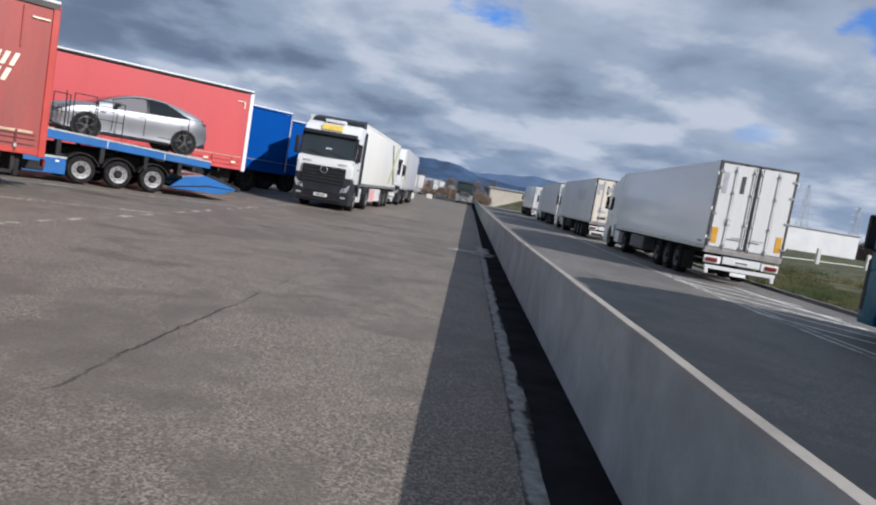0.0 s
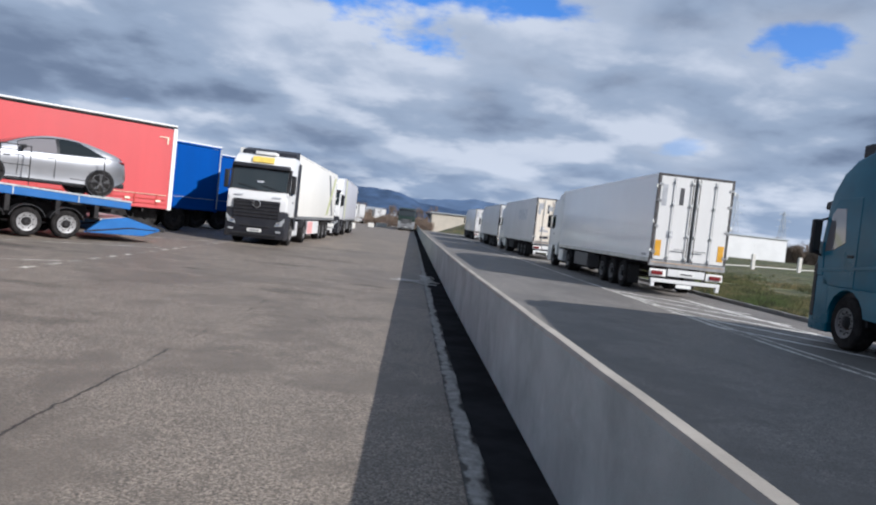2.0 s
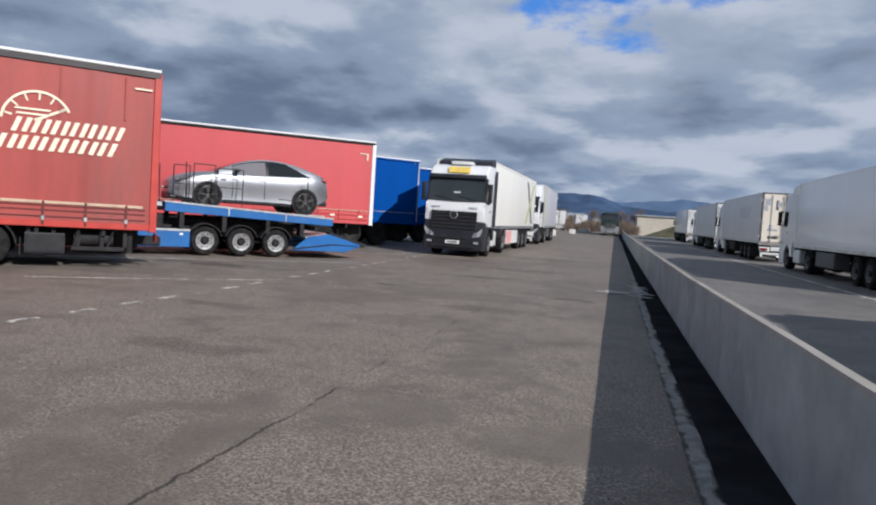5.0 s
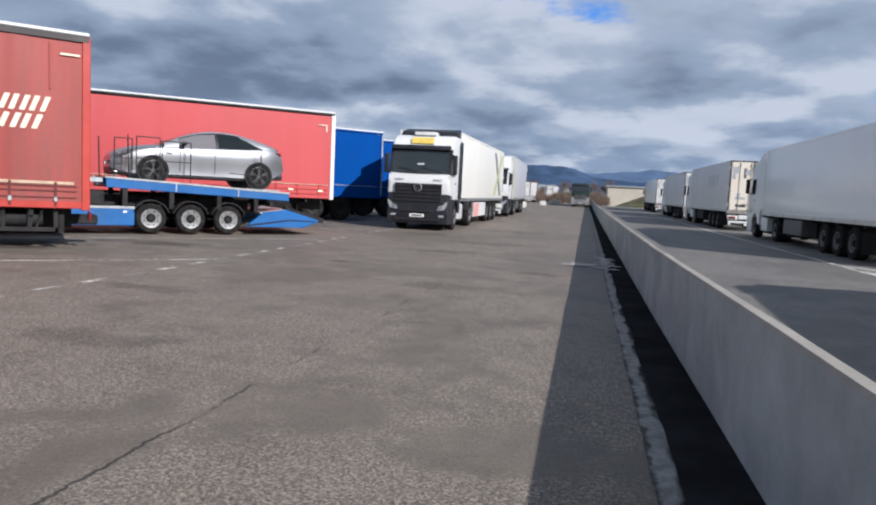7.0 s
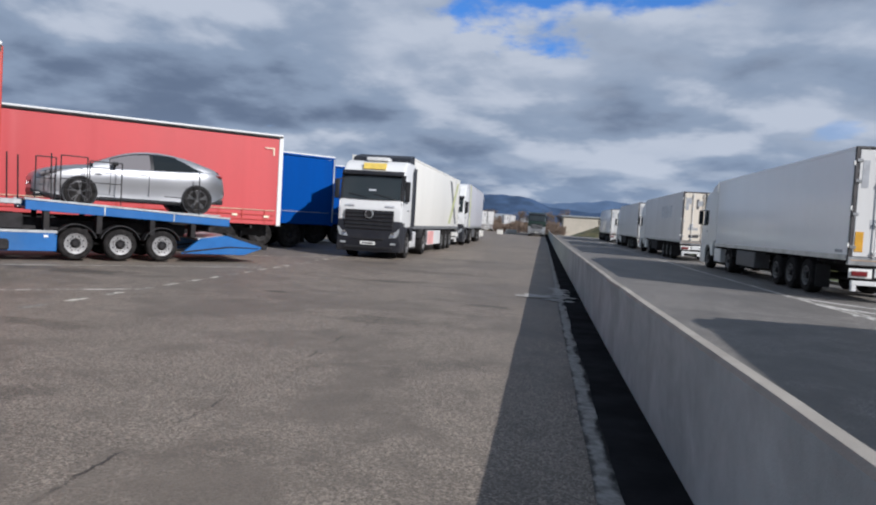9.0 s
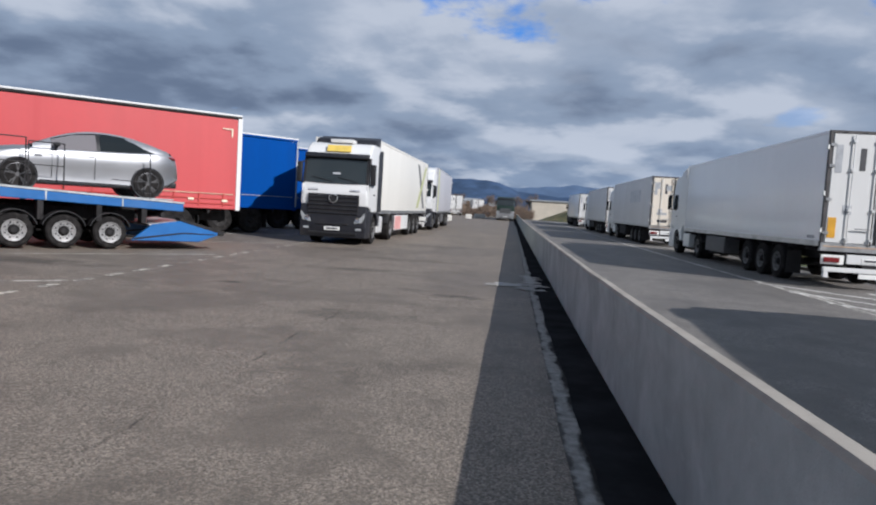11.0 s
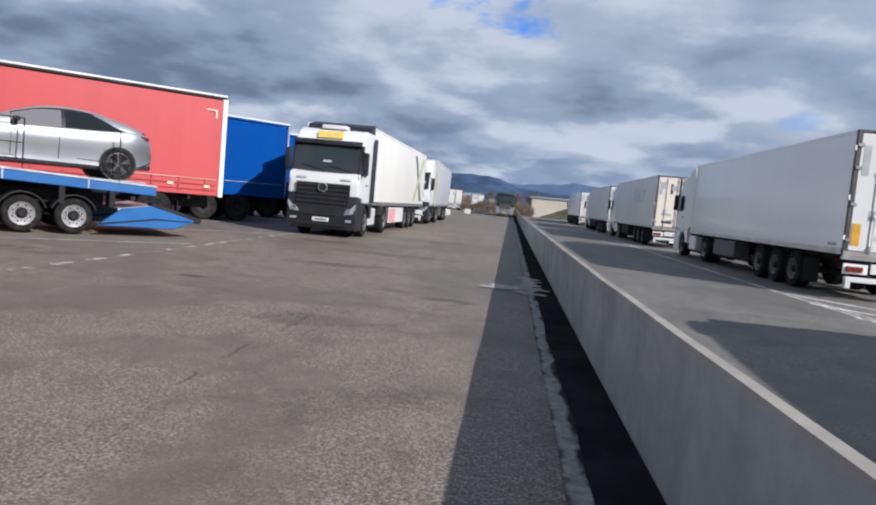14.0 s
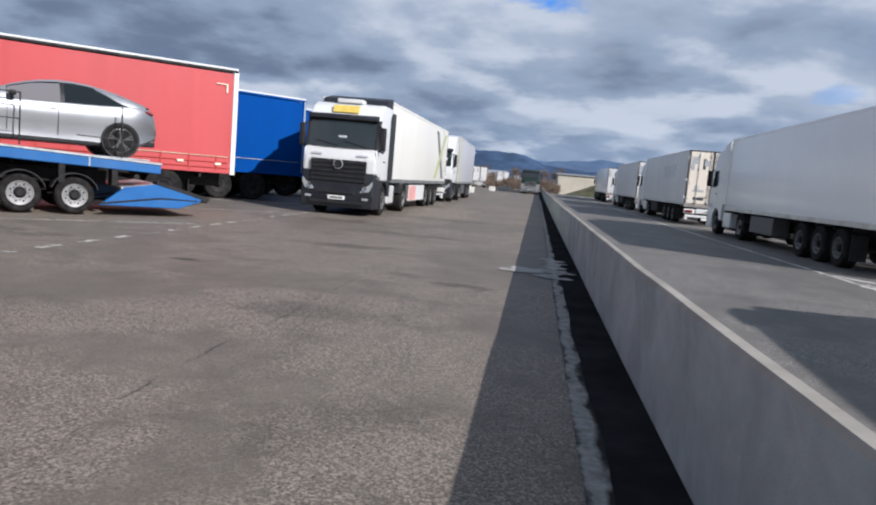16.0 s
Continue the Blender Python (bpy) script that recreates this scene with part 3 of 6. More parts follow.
def puddle_stain():
    """Pale dried silt run out over the shaded asphalt."""
    bm = B()
    rng = random.Random(8)
    layer = 0
    for cx, cy, rx, ry, count in ((0.36, 19.75, 0.50, 0.34, 34), (0.56, 20.7, 0.10, 1.0, 26), (-0.05, 19.45, 0.26, 0.10, 18), (0.45, 19.1, 0.14, 0.25, 16)):
        for _ in range(count):
            bx, by = rng.gauss(cx, rx * 0.5), rng.gauss(cy, ry * 0.5)
            size = rng.uniform(0.04, 0.17)
            layer += 1
            ring = []
            for k in range(14):
                a = k * math.tau / 14
                r = size * (1 + 0.55 * noise.noise((math.cos(a) * 1.6 + bx * 9, math.sin(a) * 1.6, by * 3)))
                x, y = bx + r * math.cos(a), by + r * 0.9 * math.sin(a)
                ring.append(bm.verts.new((min(x, 0.97), y, lift(y) + 0.010 + 0.00006 * layer)))
            bm.faces.new(ring)
    solid("silt_patch", bm, PALE_SILT, "pale dried silt washed out beside the gutter", "silt", "structure")


puddle_stain()


def barrier_wall():
    bm = B()
    prof = ((0.995, -0.05), (0.988, 0.68), (0.978, 0.752), (0.974, 0.806), (0.990, 0.832), (1.046, 0.836), (1.066, 0.818), (1.078, 0.74), (1.150, -0.05))
    rows = []
    for k in range(0, 281):
        y = -20 + k * 0.5
        w = 0.006 * noise.noise((y * 0.21, 5.0, 0.0))
        rows.append([bm.verts.new((x + w, y, z + lift(y) + 0.007 * noise.noise((y * 0.9, z, 3.0)))) for x, z in prof])
    for a, b in zip(rows, rows[1:]):
        for j in range(len(prof) - 1):
            bm.faces.new((a[j], a[j + 1], b[j + 1], b[j]))
    bm.faces.new(rows[0])
    bm.faces.new(rows[-1][::-1])
    for f in bm.faces:
        c = f.calc_center_median()
        f.material_index = 1 if len(f.verts) == 4 and c.z - lift(c.y) > 0.81 else 0
    wall = solid("barrier_wall", bm, CONCRETE, "long low grey concrete wall with a sunlit rounded top", "wall", "structure", smooth=True)
    wall.data.materials.append(CAP)


barrier_wall()


def kerb():
    bm = B()
    for k in range(0, 75):
        y0 = -25 + 2.0 * k
        brick(bm, 10.78, 10.94, y0 + 0.006, y0 + 1.994, lift(y0) - 0.1, lift(y0) + 0.12, 0.015)
    solid("kerb", bm, KERB, "low concrete kerb between road and grass", "kerb", "structure")


kerb()


def painted_line(name, pts, wide, mat, label, parent):
    """A band of paint along a line of (x, y) points, just above the ground."""
    bm = B()
    prev = None
    for i, (x, y) in enumerate(pts):
        q = pts[min(i + 1, len(pts) - 1)]
        p = pts[max(i - 1, 0)]
        d = Vector((q[0] - p[0], q[1] - p[1], 0)).normalized()
        side = Vector((-d.y, d.x, 0)) * wide / 2
        c = Vector((x, y, lift(y) + 0.005))
        pair = [bm.verts.new(c + side), bm.verts.new(c - side)]
        if prev:
            bm.faces.new((prev[0], prev[1], pair[1], pair[0]))
        prev = pair
    me = bpy.data.meshes.new(name)
    bm.to_mesh(me)
    bm.free()
    me.materials.append(mat)
    ob = new(name, me)
    ob.parent = parent
    return ob


lot_ob, road_ob = bpy.data.objects["parking_lot"], bpy.data.objects["road"]
for k in range(-9, 20):
    y = 14.86 + k * 0.87
    x = -6.28 - 0.026 * max(0.0, y - 8.5)
    painted_line("dash", [(x, y), (x - 0.005, y + 0.21), (x - 0.01, y + 0.43)], 0.13, LINE_WORN, "", lot_ob)
for x0, y0, x1, y1, w in ((-9.6, 13.0, -6.58, 15.72, 0.09), (-12.5, 16.4, -6.9, 21.7, 0.09), (-12.5, 22.3, -7.0, 27.6, 0.10), (-12.5, 3.7, -6.45, 9.45, 0.10), (-12.5, 28.6, -7.2, 33.7, 0.10)):
    painted_line("bay_line", [(x0 + (x1 - x0) * k / 8, y0 + (y1 - y0) * k / 8) for k in range(9)], w, LINE_FAINT, "", lot_ob)
painted_line("edge_line", [(6.70 + 0.003 * k, 2 + 2.0 * k) for k in range(0, 57)], 0.12, LINE_FAINT, "", road_ob)
painted_line("edge_line", [(7.02, 8.0), (7.02, 14.0), (6.98, 19.0), (6.90, 23.0)], 0.10, LINE_FAINT, "", road_ob)
painted_line("edge_line", [(9.40, 13.0), (9.2, 18.0), (9.0, 20.5), (8.85, 23.5)], 0.13, LINE, "", road_ob)
for k in range(5):
    y = 16.3 + 2.0 * k
    painted_line("hatch_line", [(6.62, y + 0.3), (7.4, y - 1.0), (8.6, y - 2.7), (9.5, y - 3.9)], 0.14, LINE, "", road_ob)


# ---------------------------------------------------------------- vehicle parts
def wheel(parent, x, y, r, w, rim_r, rim=None, side=-1, dish=0.05, hub_r=0.11, up=None, bolts=10, name="wheel", label=""):
    """A wheel whose outer face looks along side * x."""
    z = r if up is None else up
    s = side
    deep = min(w * 0.45, 0.10 + dish)
    t = part(name, lathe(B(), [(-w / 2 + deep, rim_r * 0.97), (-w / 2, rim_r), (-w / 2, r - 0.045), (-w / 2 + 0.03, r - 0.008), (-w / 2 + 0.06, r), (w / 2 - 0.06, r), (w / 2 - 0.03, r - 0.008), (w / 2, r - 0.045), (w / 2, rim_r), (w / 2 - deep, rim_r * 0.97)], 32), TYRE, parent, label, True)
    t.location = (x, y, z)
    o = s * w / 2
    prof = [(o - s * 0.10, rim_r * 0.30), (o - s * 0.02, rim_r * 1.03), (o + s * 0.012, rim_r * 1.03), (o + s * 0.006, rim_r * 0.95), (o - s * 0.014, rim_r * 0.92), (o - s * (0.016 + dish * 0.25), rim_r * 0.78), (o - s * (0.016 + dish * 0.5), rim_r * 0.52), (o - s * (0.06 + dish * 0.5), rim_r * 0.44), (o - s * (0.06 + dish * 0.5), rim_r * 0.30)]
    part("rim", lathe(B(), prof, 32), rim or RIM, t, "", True)
    bm = lathe(B(), [(o - s * (0.05 + dish * 0.5), rim_r * 0.46), (o - s * (0.04 + dish * 0.5), rim_r * 0.44), (o - s * dish * 0.4, rim_r * 0.30), (o + s * 0.004, rim_r * 0.26), (o + s * 0.012, rim_r * 0.16)], 20)
    for k in range(bolts):
        a = k * math.tau / bolts
        c = (o - s * (0.03 + dish * 0.5), rim_r * 0.62 * math.cos(a), rim_r * 0.62 * math.sin(a))
        tube(bm, c, (c[0] + s * 0.03, c[1], c[2]), 0.013, 6)
        a += math.pi / bolts
        y_, z_ = rim_r * 0.74 * math.cos(a), rim_r * 0.74 * math.sin(a)
        tube(bm, (o - s * (0.06 + dish * 0.3), y_, z_), (o - s * (0.008 + dish * 0.25), y_, z_), rim_r * 0.085, 8)
    part("hub", bm, CHASSIS, t, "dark wheel hub, bolts and hand holes", True)
    return t


def mudguard(parent, x0, x1, y, z, r, a0=15, a1=165, mat=None, name="mudguard"):
    bm = B()
    rows = []
    for k in range(15):
        a = radians(a0 + (a1 - a0) * k / 14)
        rows.append([bm.verts.new((x, y + q * math.cos(a), z + q * math.sin(a))) for x, q in ((x0, r), (x1, r), (x1, r + 0.02), (x0, r + 0.02))])
    for a, b in zip(rows, rows[1:]):
        for j in range(4):
            bm.faces.new((a[j], a[(j + 1) % 4], b[(j + 1) % 4], b[j]))
    bm.faces.new(rows[0])
    bm.faces.new(rows[-1])
    return part(name, bm, mat or PLASTIC, parent, "", True)


def running_gear(t, hw, axles, r, floor, length, boxes=(), twin=False, legs=True, rim=None):
    """Frame rails, axles, wheels, landing legs and boxes under a trailer."""
    for s in (-1, 1):
        part("frame_rail", blk(s * 0.52 - 0.06, s * 0.52 + 0.06, 0.25, length - 0.4, floor - 0.42, floor - 0.04, bevel=0.01), CHASSIS, t)
    k = 0.9
    while k < length - 0.6:
        part("cross_member", blk(-hw + 0.06, hw - 0.06, k, k + 0.07, floor - 0.16, floor - 0.05), CHASSIS, t)
        k += 1.15
    for y in axles:
        part("axle", tube(B(), (-hw + 0.3, y, r), (hw - 0.3, y, r), 0.065, 10), CHASSIS, t)
        for s in (-1, 1):
            wheel(t, s * (hw - 0.21), y, r, 0.36, r * 0.56, rim, s)
    if legs:
        for s in (-1, 1):
            leg = part("landing_leg", blk(s * 0.72 - 0.07, s * 0.72 + 0.07, length - 3.0, length - 2.84, 0.34, floor - 0.04, bevel=0.01), CHASSIS, t)
            part("foot", blk(s * 0.72 - 0.13, s * 0.72 + 0.13, length - 3.08, length - 2.76, 0.28, 0.335, bevel=0.01), CHASSIS, leg)
    for side, y0, y1, z0, z1, mat, name in boxes:
        x0, x1 = (-hw + 0.02, -hw + 0.55) if side < 0 else (hw - 0.55, hw - 0.02)
        b = part(name, blk(x0, x1, y0, y1, z0, z1, bevel=0.02, seg=2), mat, t)
        part("lid", blk(x0 - 0.012 if side < 0 else x1, x0 if side < 0 else x1 + 0.012, y0 + 0.04, y1 - 0.04, z0 + 0.04, z1 - 0.04, bevel=0.005), mat, b)
    # mud flaps and lamps at the tail
    for s in (-1, 1):
        part("mud_flap", blk(s * (hw - 0.25) - 0.2, s * (hw - 0.25) + 0.2, axles[0] - r - 0.16, axles[0] - r - 0.145, 0.22, floor - 0.25), PLASTIC, t)


def box_trailer(name, label, m, mat, length=13.6, height=4.0, hw=1.275, floor=1.12, axles=(2.75, 4.06, 5.37), r=0.50, tail=True, rear_prints=(), prints=(), group="", skirt=True, unit=True, amber=True, dirt_frame=None, leaf=None):
    """An insulated box semi-trailer: origin on the ground under its tail, front along +y."""
    t = thing(name, label, "trailer", m, group)
    body = part("box_body", blk(-hw, hw, 0.06, length, floor, height, bevel=0.025, seg=2), mat, t, "", True)
    for s in (-1, 1):
        part("bottom_rail", blk(s * (hw - 0.012), s * (hw + 0.012), 0.07, length - 0.02, floor - 0.05, floor + 0.09, bevel=0.004), STEEL if dirt_frame is None else dirt_frame, t)
        part("top_rail", blk(s * (hw - 0.010), s * (hw + 0.010), 0.07, length - 0.02, height - 0.08, height + 0.006, bevel=0.004), mat, t)
        part("front_post", blk(s * (hw - 0.014), s * (hw + 0.014), length - 0.09, length + 0.012, floor, height + 0.008, bevel=0.005), ALU, t)
    if unit:
        u = part("cooling_unit", blk(-0.98, 0.98, length + 0.02, length + 0.42, 2.05, height - 0.12, bevel=0.05, seg=2), WHITE, t, "white cooling unit on the front wall")
        bm = B()
        for k in range(9):
            brick(bm, -0.8, 0.8, length + 0.42, length + 0.44, 2.2 + k * 0.13, 2.26 + k * 0.13)
        part("cooling_grille", bm, PLASTIC, u)
    for y0, y1, z0, z1, pm in prints:
        part("print", blk(-hw - 0.004, -hw, y0, y1, z0, z1), pm, t, "faded printed panel")
    boxes = [(-1, length - 5.9, length - 3.5, 0.42, floor - 0.12, BOX_DARK if skirt else CHASSIS, "pallet_box"), (1, length - 5.9, length - 3.5, 0.42, floor - 0.12, CHASSIS, "pallet_box")]
    running_gear(t, hw, axles, r, floor, length, boxes, rim=RIM_DIRTY)
    if tail:
        rear_end(t, hw, floor, height, amber, leaf)
        for x0, x1, z0, z1, pm in rear_prints:
            part("print", blk(x0, x1, -0.037, -0.03, z0, z1), pm, t, "small printed mark on the rear door")
    return t


def rear_end(t, hw, floor, height, amber=True, leaf=None):
    """Double rear doors with lock rods in a steel frame, tail lamps and bumper, at y = 0."""
    fr = DARK_FRAME
    for s in (-1, 1):
        part("rear_post", blk(s * hw - (0.0 if s < 0 else 0.085), s * hw + (0.085 if s < 0 else 0.0), -0.02, 0.07, floor - 0.1, height + 0.01, bevel=0.008), fr, t, "dark steel door post")
        for z in (floor + 0.35, floor + 1.3, height - 0.42):
            part("marker_lamp", blk(s * hw - (0.05 if s < 0 else -0.0) , s * hw + (0.0 if s < 0 else 0.05), -0.035, 0.05, z - 0.06, z + 0.06, bevel=0.008), PLATE, t, "small white marker lamp")
    part("rear_header", blk(-hw + 0.085, hw - 0.085, -0.02, 0.07, height - 0.07, height + 0.012, bevel=0.008), fr, t, "dark steel door header")
    for k in range(5):
        x = -0.9 + 0.45 * k
        part("header_lamp", blk(x - 0.05, x + 0.05, -0.03, -0.02, height - 0.05, height - 0.02), PLASTIC, t)
    sill = part("rear_sill", blk(-hw, hw, -0.04, 0.07, floor - 0.16, floor + 0.05, bevel=0.01), STEEL, t, "worn steel sill")
    part("sill_strip", blk(-hw + 0.06, hw - 0.06, -0.052, -0.04, floor - 0.05, floor - 0.02), CREAM_TRIM, sill, "pale worn strip")
    for s in (-1, 1):
        x0, x1 = (-hw + 0.09, -0.012) if s < 0 else (0.012, hw - 0.09)
        d = part("door", blk(x0, x1, -0.03, 0.055, floor + 0.06, height - 0.075, bevel=0.012), leaf or DOORS, t, "cream rear door leaf" if leaf else "white rear door leaf")
        rods = ((x1 - 0.10, x0 + (x1 - x0) * 0.42) if s < 0 else (x0 + 0.10, x0 + (x1 - x0) * 0.58))
        for k, x in enumerate(rods):
            part("lock_rod", tube(B(), (x, -0.075, floor + 0.02), (x, -0.075, height - 0.09), 0.015, 8), ALU if k else CHASSIS, d)
            for z in (floor + 0.16, floor + 0.9, floor + 1.9, height - 0.25):
                part("rod_bracket", blk(x - 0.045, x + 0.045, -0.095, -0.03, z - 0.035, z + 0.035, bevel=0.006), ALU, d)
        for x in rods[:1]:
            part("door_handle", blk(x - (0.42 if s < 0 else 0.0), x + (0.0 if s < 0 else 0.42), -0.11, -0.085, floor + 0.42, floor + 0.455, bevel=0.006), STEEL, d)
        part("door_seal", blk(x1 - 0.02 if s < 0 else x0, x1 if s < 0 else x0 + 0.02, -0.045, -0.03, floor + 0.06, height - 0.075), PLASTIC, d)
        for z in (floor + 0.3, floor + 1.15, floor + 2.0, height - 0.35):
            hx = x0 if s < 0 else x1
            part("hinge", blk(hx - 0.07, hx + 0.07, -0.05, -0.03, z - 0.04, z + 0.04, bevel=0.006), STEEL, d)
        if amber:
            ax = x0 + 0.13 if s < 0 else x1 - 0.13
            part("reflector", blk(ax - 0.10, ax + 0.10, -0.040, -0.03, floor + 0.18, floor + 0.70, bevel=0.004), AMBER, d, "amber reflecting board")
    part("print", blk(-hw + 0.17, -hw + 0.33, -0.036, -0.03, height - 1.05, height - 0.35), INK_GREY, t, "faded upright print on the door")
    part("print", blk(-0.52, -0.38, -0.036, -0.03, height - 0.98, height - 0.42), INK, t, "dark upright badge on the door")
    part("print", blk(-0.83, -0.62, -0.036, -0.03, floor + 0.78, floor + 1.02), INK_GREY, t, "grey notice on the door")
    part("tail_panel", blk(-0.62, 0.62, -0.05, 0.0, 0.66, 0.90, bevel=0.01), WHITE, t, "white plate carrier")
    p = part("number_plate", blk(-0.26, 0.26, -0.062, -0.05, 0.70, 0.82, bevel=0.004), PLATE, t)
    part("plate_bar", blk(-0.20, 0.20, -0.066, -0.062, 0.735, 0.785), INK, p)
    for s in (-1, 1):
        l = part("tail_lamp", blk(s * 0.98 - 0.19, s * 0.98 + 0.19, -0.07, 0.0, 0.68, 0.81, bevel=0.02, seg=2), LAMP_RED, t, "red tail lamp cluster")
        part("lamp_frame", blk(s * 0.95 - 0.28, s * 0.95 + 0.28, -0.03, 0.01, 0.63, 0.87, bevel=0.01), PLATE, l)
        part("bumper_bracket", blk(s * 0.62 - 0.05, s * 0.62 + 0.05, 0.0, 0.08, 0.5, 0.95, bevel=0.008), CHASSIS, t)
    bump = part("rear_bumper", blk(-1.16, 1.16, -0.06, 0.05, 0.44, 0.56, bevel=0.015, seg=2), WHITE, t, "white steel underrun bar")
    for s in (-1, 1):
        part("bumper_end", blk(s * 1.09 - 0.06, s * 1.09 + 0.06, -0.055, 0.045, 0.28, 0.44, bevel=0.012), WHITE, bump)
    part("lower_plate", blk(-0.3, 0.22, -0.05, -0.03, 0.30, 0.42, bevel=0.006), PLATE, t)


def curtain_sheet(hw, y0, y1, z0, z1, folds, depth, seed, side=-1):
    """A hanging tarpaulin with upright folds and sag, 6 mm thick."""
    bm = B()
    cols, rows = int((y1 - y0) / 0.09), 14
    grid = []
    for i in range(cols + 1):
        y = y0 + (y1 - y0) * i / cols
        col = []
        for j in range(rows + 1):
            f = j / rows
            bulge = math.sin(math.pi * f) * 0.012
            w = depth * (noise.noise((y * folds, f * 0.9, seed)) + 0.5 * noise.noise((y * folds * 2.7, f * 1.4, seed + 4)))
            post = 0.010 * math.exp(-((((y - y0) % 2.2) - 1.1) / 0.05) ** 2)
            col.append(bm.verts.new((side * (hw + bulge + w + post), y, z0 + (z1 - z0) * f)))
        grid.append(col)
    for a, b in zip(grid, grid[1:]):
        for j in range(rows):
            bm.faces.new((a[j], a[j + 1], b[j + 1], b[j]))
    ret = bmesh.ops.extrude_face_region(bm, geom=bm.faces[:])
    for v in ret["geom"]:
        if isinstance(v, bmesh.types.BMVert):
            v.co.x -= side * 0.006
    return bm


def curtain_trailer(name, label, m, cloth, frame_mat, length=13.6, height=4.0, hw=1.275, floor=1.0, axles=(2.75, 4.06, 5.37), r=0.5, hem=1.35, trim=None, board=None, seed=1.0, straps=True, group="", rear_mat=None, roof_mat=None, rail=0.075, rail_mat=None, sill_mat=None):
    """A curtain-sided trailer: origin on the ground under its tail, front along +y."""
    t = thing(name, label, "trailer", m, group)
    board = board or cloth
    part("load_floor", blk(-hw + 0.03, hw - 0.03, 0.05, length - 0.03, floor, floor + 0.12, bevel=0.01), CHASSIS, t)
    part("roof", blk(-hw + 0.02, hw - 0.02, 0.02, length, height - 0.05, height, bevel=0.015), roof_mat or ALU, t, "pale roof sheet")
    for s in (-1, 1):
        part("curtain", curtain_sheet(hw, 0.10, length - 0.10, hem - 0.02, height - 0.10, 0.9, 0.016, seed + s, s), cloth, t, "", True)
        part("roof_rail", blk(s * (hw - 0.03), s * (hw + 0.035), 0.0, length, height - rail, height - 0.005, bevel=0.012), rail_mat or CHASSIS, t, "roof rail over the curtain")
        part("roof_trim", blk(s * (hw - 0.05), s * (hw + 0.04), 0.0, length, height - 0.006, height + 0.055, bevel=0.012), WHITE, t, "white roof edge")
        part("side_board", blk(s * (hw - 0.03), s * (hw + 0.004), 0.10, length - 0.10, floor + 0.02, hem, bevel=0.008), board, t)
        part("side_rail", blk(s * (hw - 0.04), s * (hw + 0.016), 0.02, length - 0.02, floor - 0.02, floor + 0.10, bevel=0.01), sill_mat or frame_mat, t)
        part("tail_post", blk(s * hw - (0.03 if s < 0 else 0.13), s * hw + (0.13 if s < 0 else 0.03), -0.02, 0.12, floor - 0.05, height - 0.02, bevel=0.012), frame_mat, t)
        part("head_post", blk(s * hw - (0.02 if s < 0 else 0.1), s * hw + (0.1 if s < 0 else 0.02), length - 0.11, length + 0.01, floor - 0.05, height - 0.02, bevel=0.012), frame_mat, t)
        if trim is not None:
            part("hem_tape", blk(s * (hw - 0.002), s * (hw + 0.022), 0.25, length - 0.15, hem - 0.03, hem + 0.025, bevel=0.004), trim, t, "pale tape along the curtain hem")
    part("head_board", blk(-hw + 0.1, hw - 0.1, length - 0.06, length, floor, height - 0.1, bevel=0.01), rear_mat or frame_mat, t)
    for s in (-1, 1):
        part("rear_door", blk(-hw + 0.13 if s < 0 else 0.005, -0.005 if s < 0 else hw - 0.13, -0.01, 0.05, floor + 0.05, height - 0.12, bevel=0.01), rear_mat or frame_mat, t)
    if straps:
        y = 0.55
        while y < length - 0.3:
            b = part("strap", blk(-hw - 0.032, -hw - 0.004, y - 0.022, y + 0.022, floor + 0.02, hem + 0.02, bevel=0.003), STRAP_RED, t, "dark red curtain strap")
            part("buckle", blk(-hw - 0.05, -hw - 0.032, y - 0.03, y + 0.03, floor + 0.10, floor + 0.19, bevel=0.006), STEEL, b)
            y += 0.72
    return t


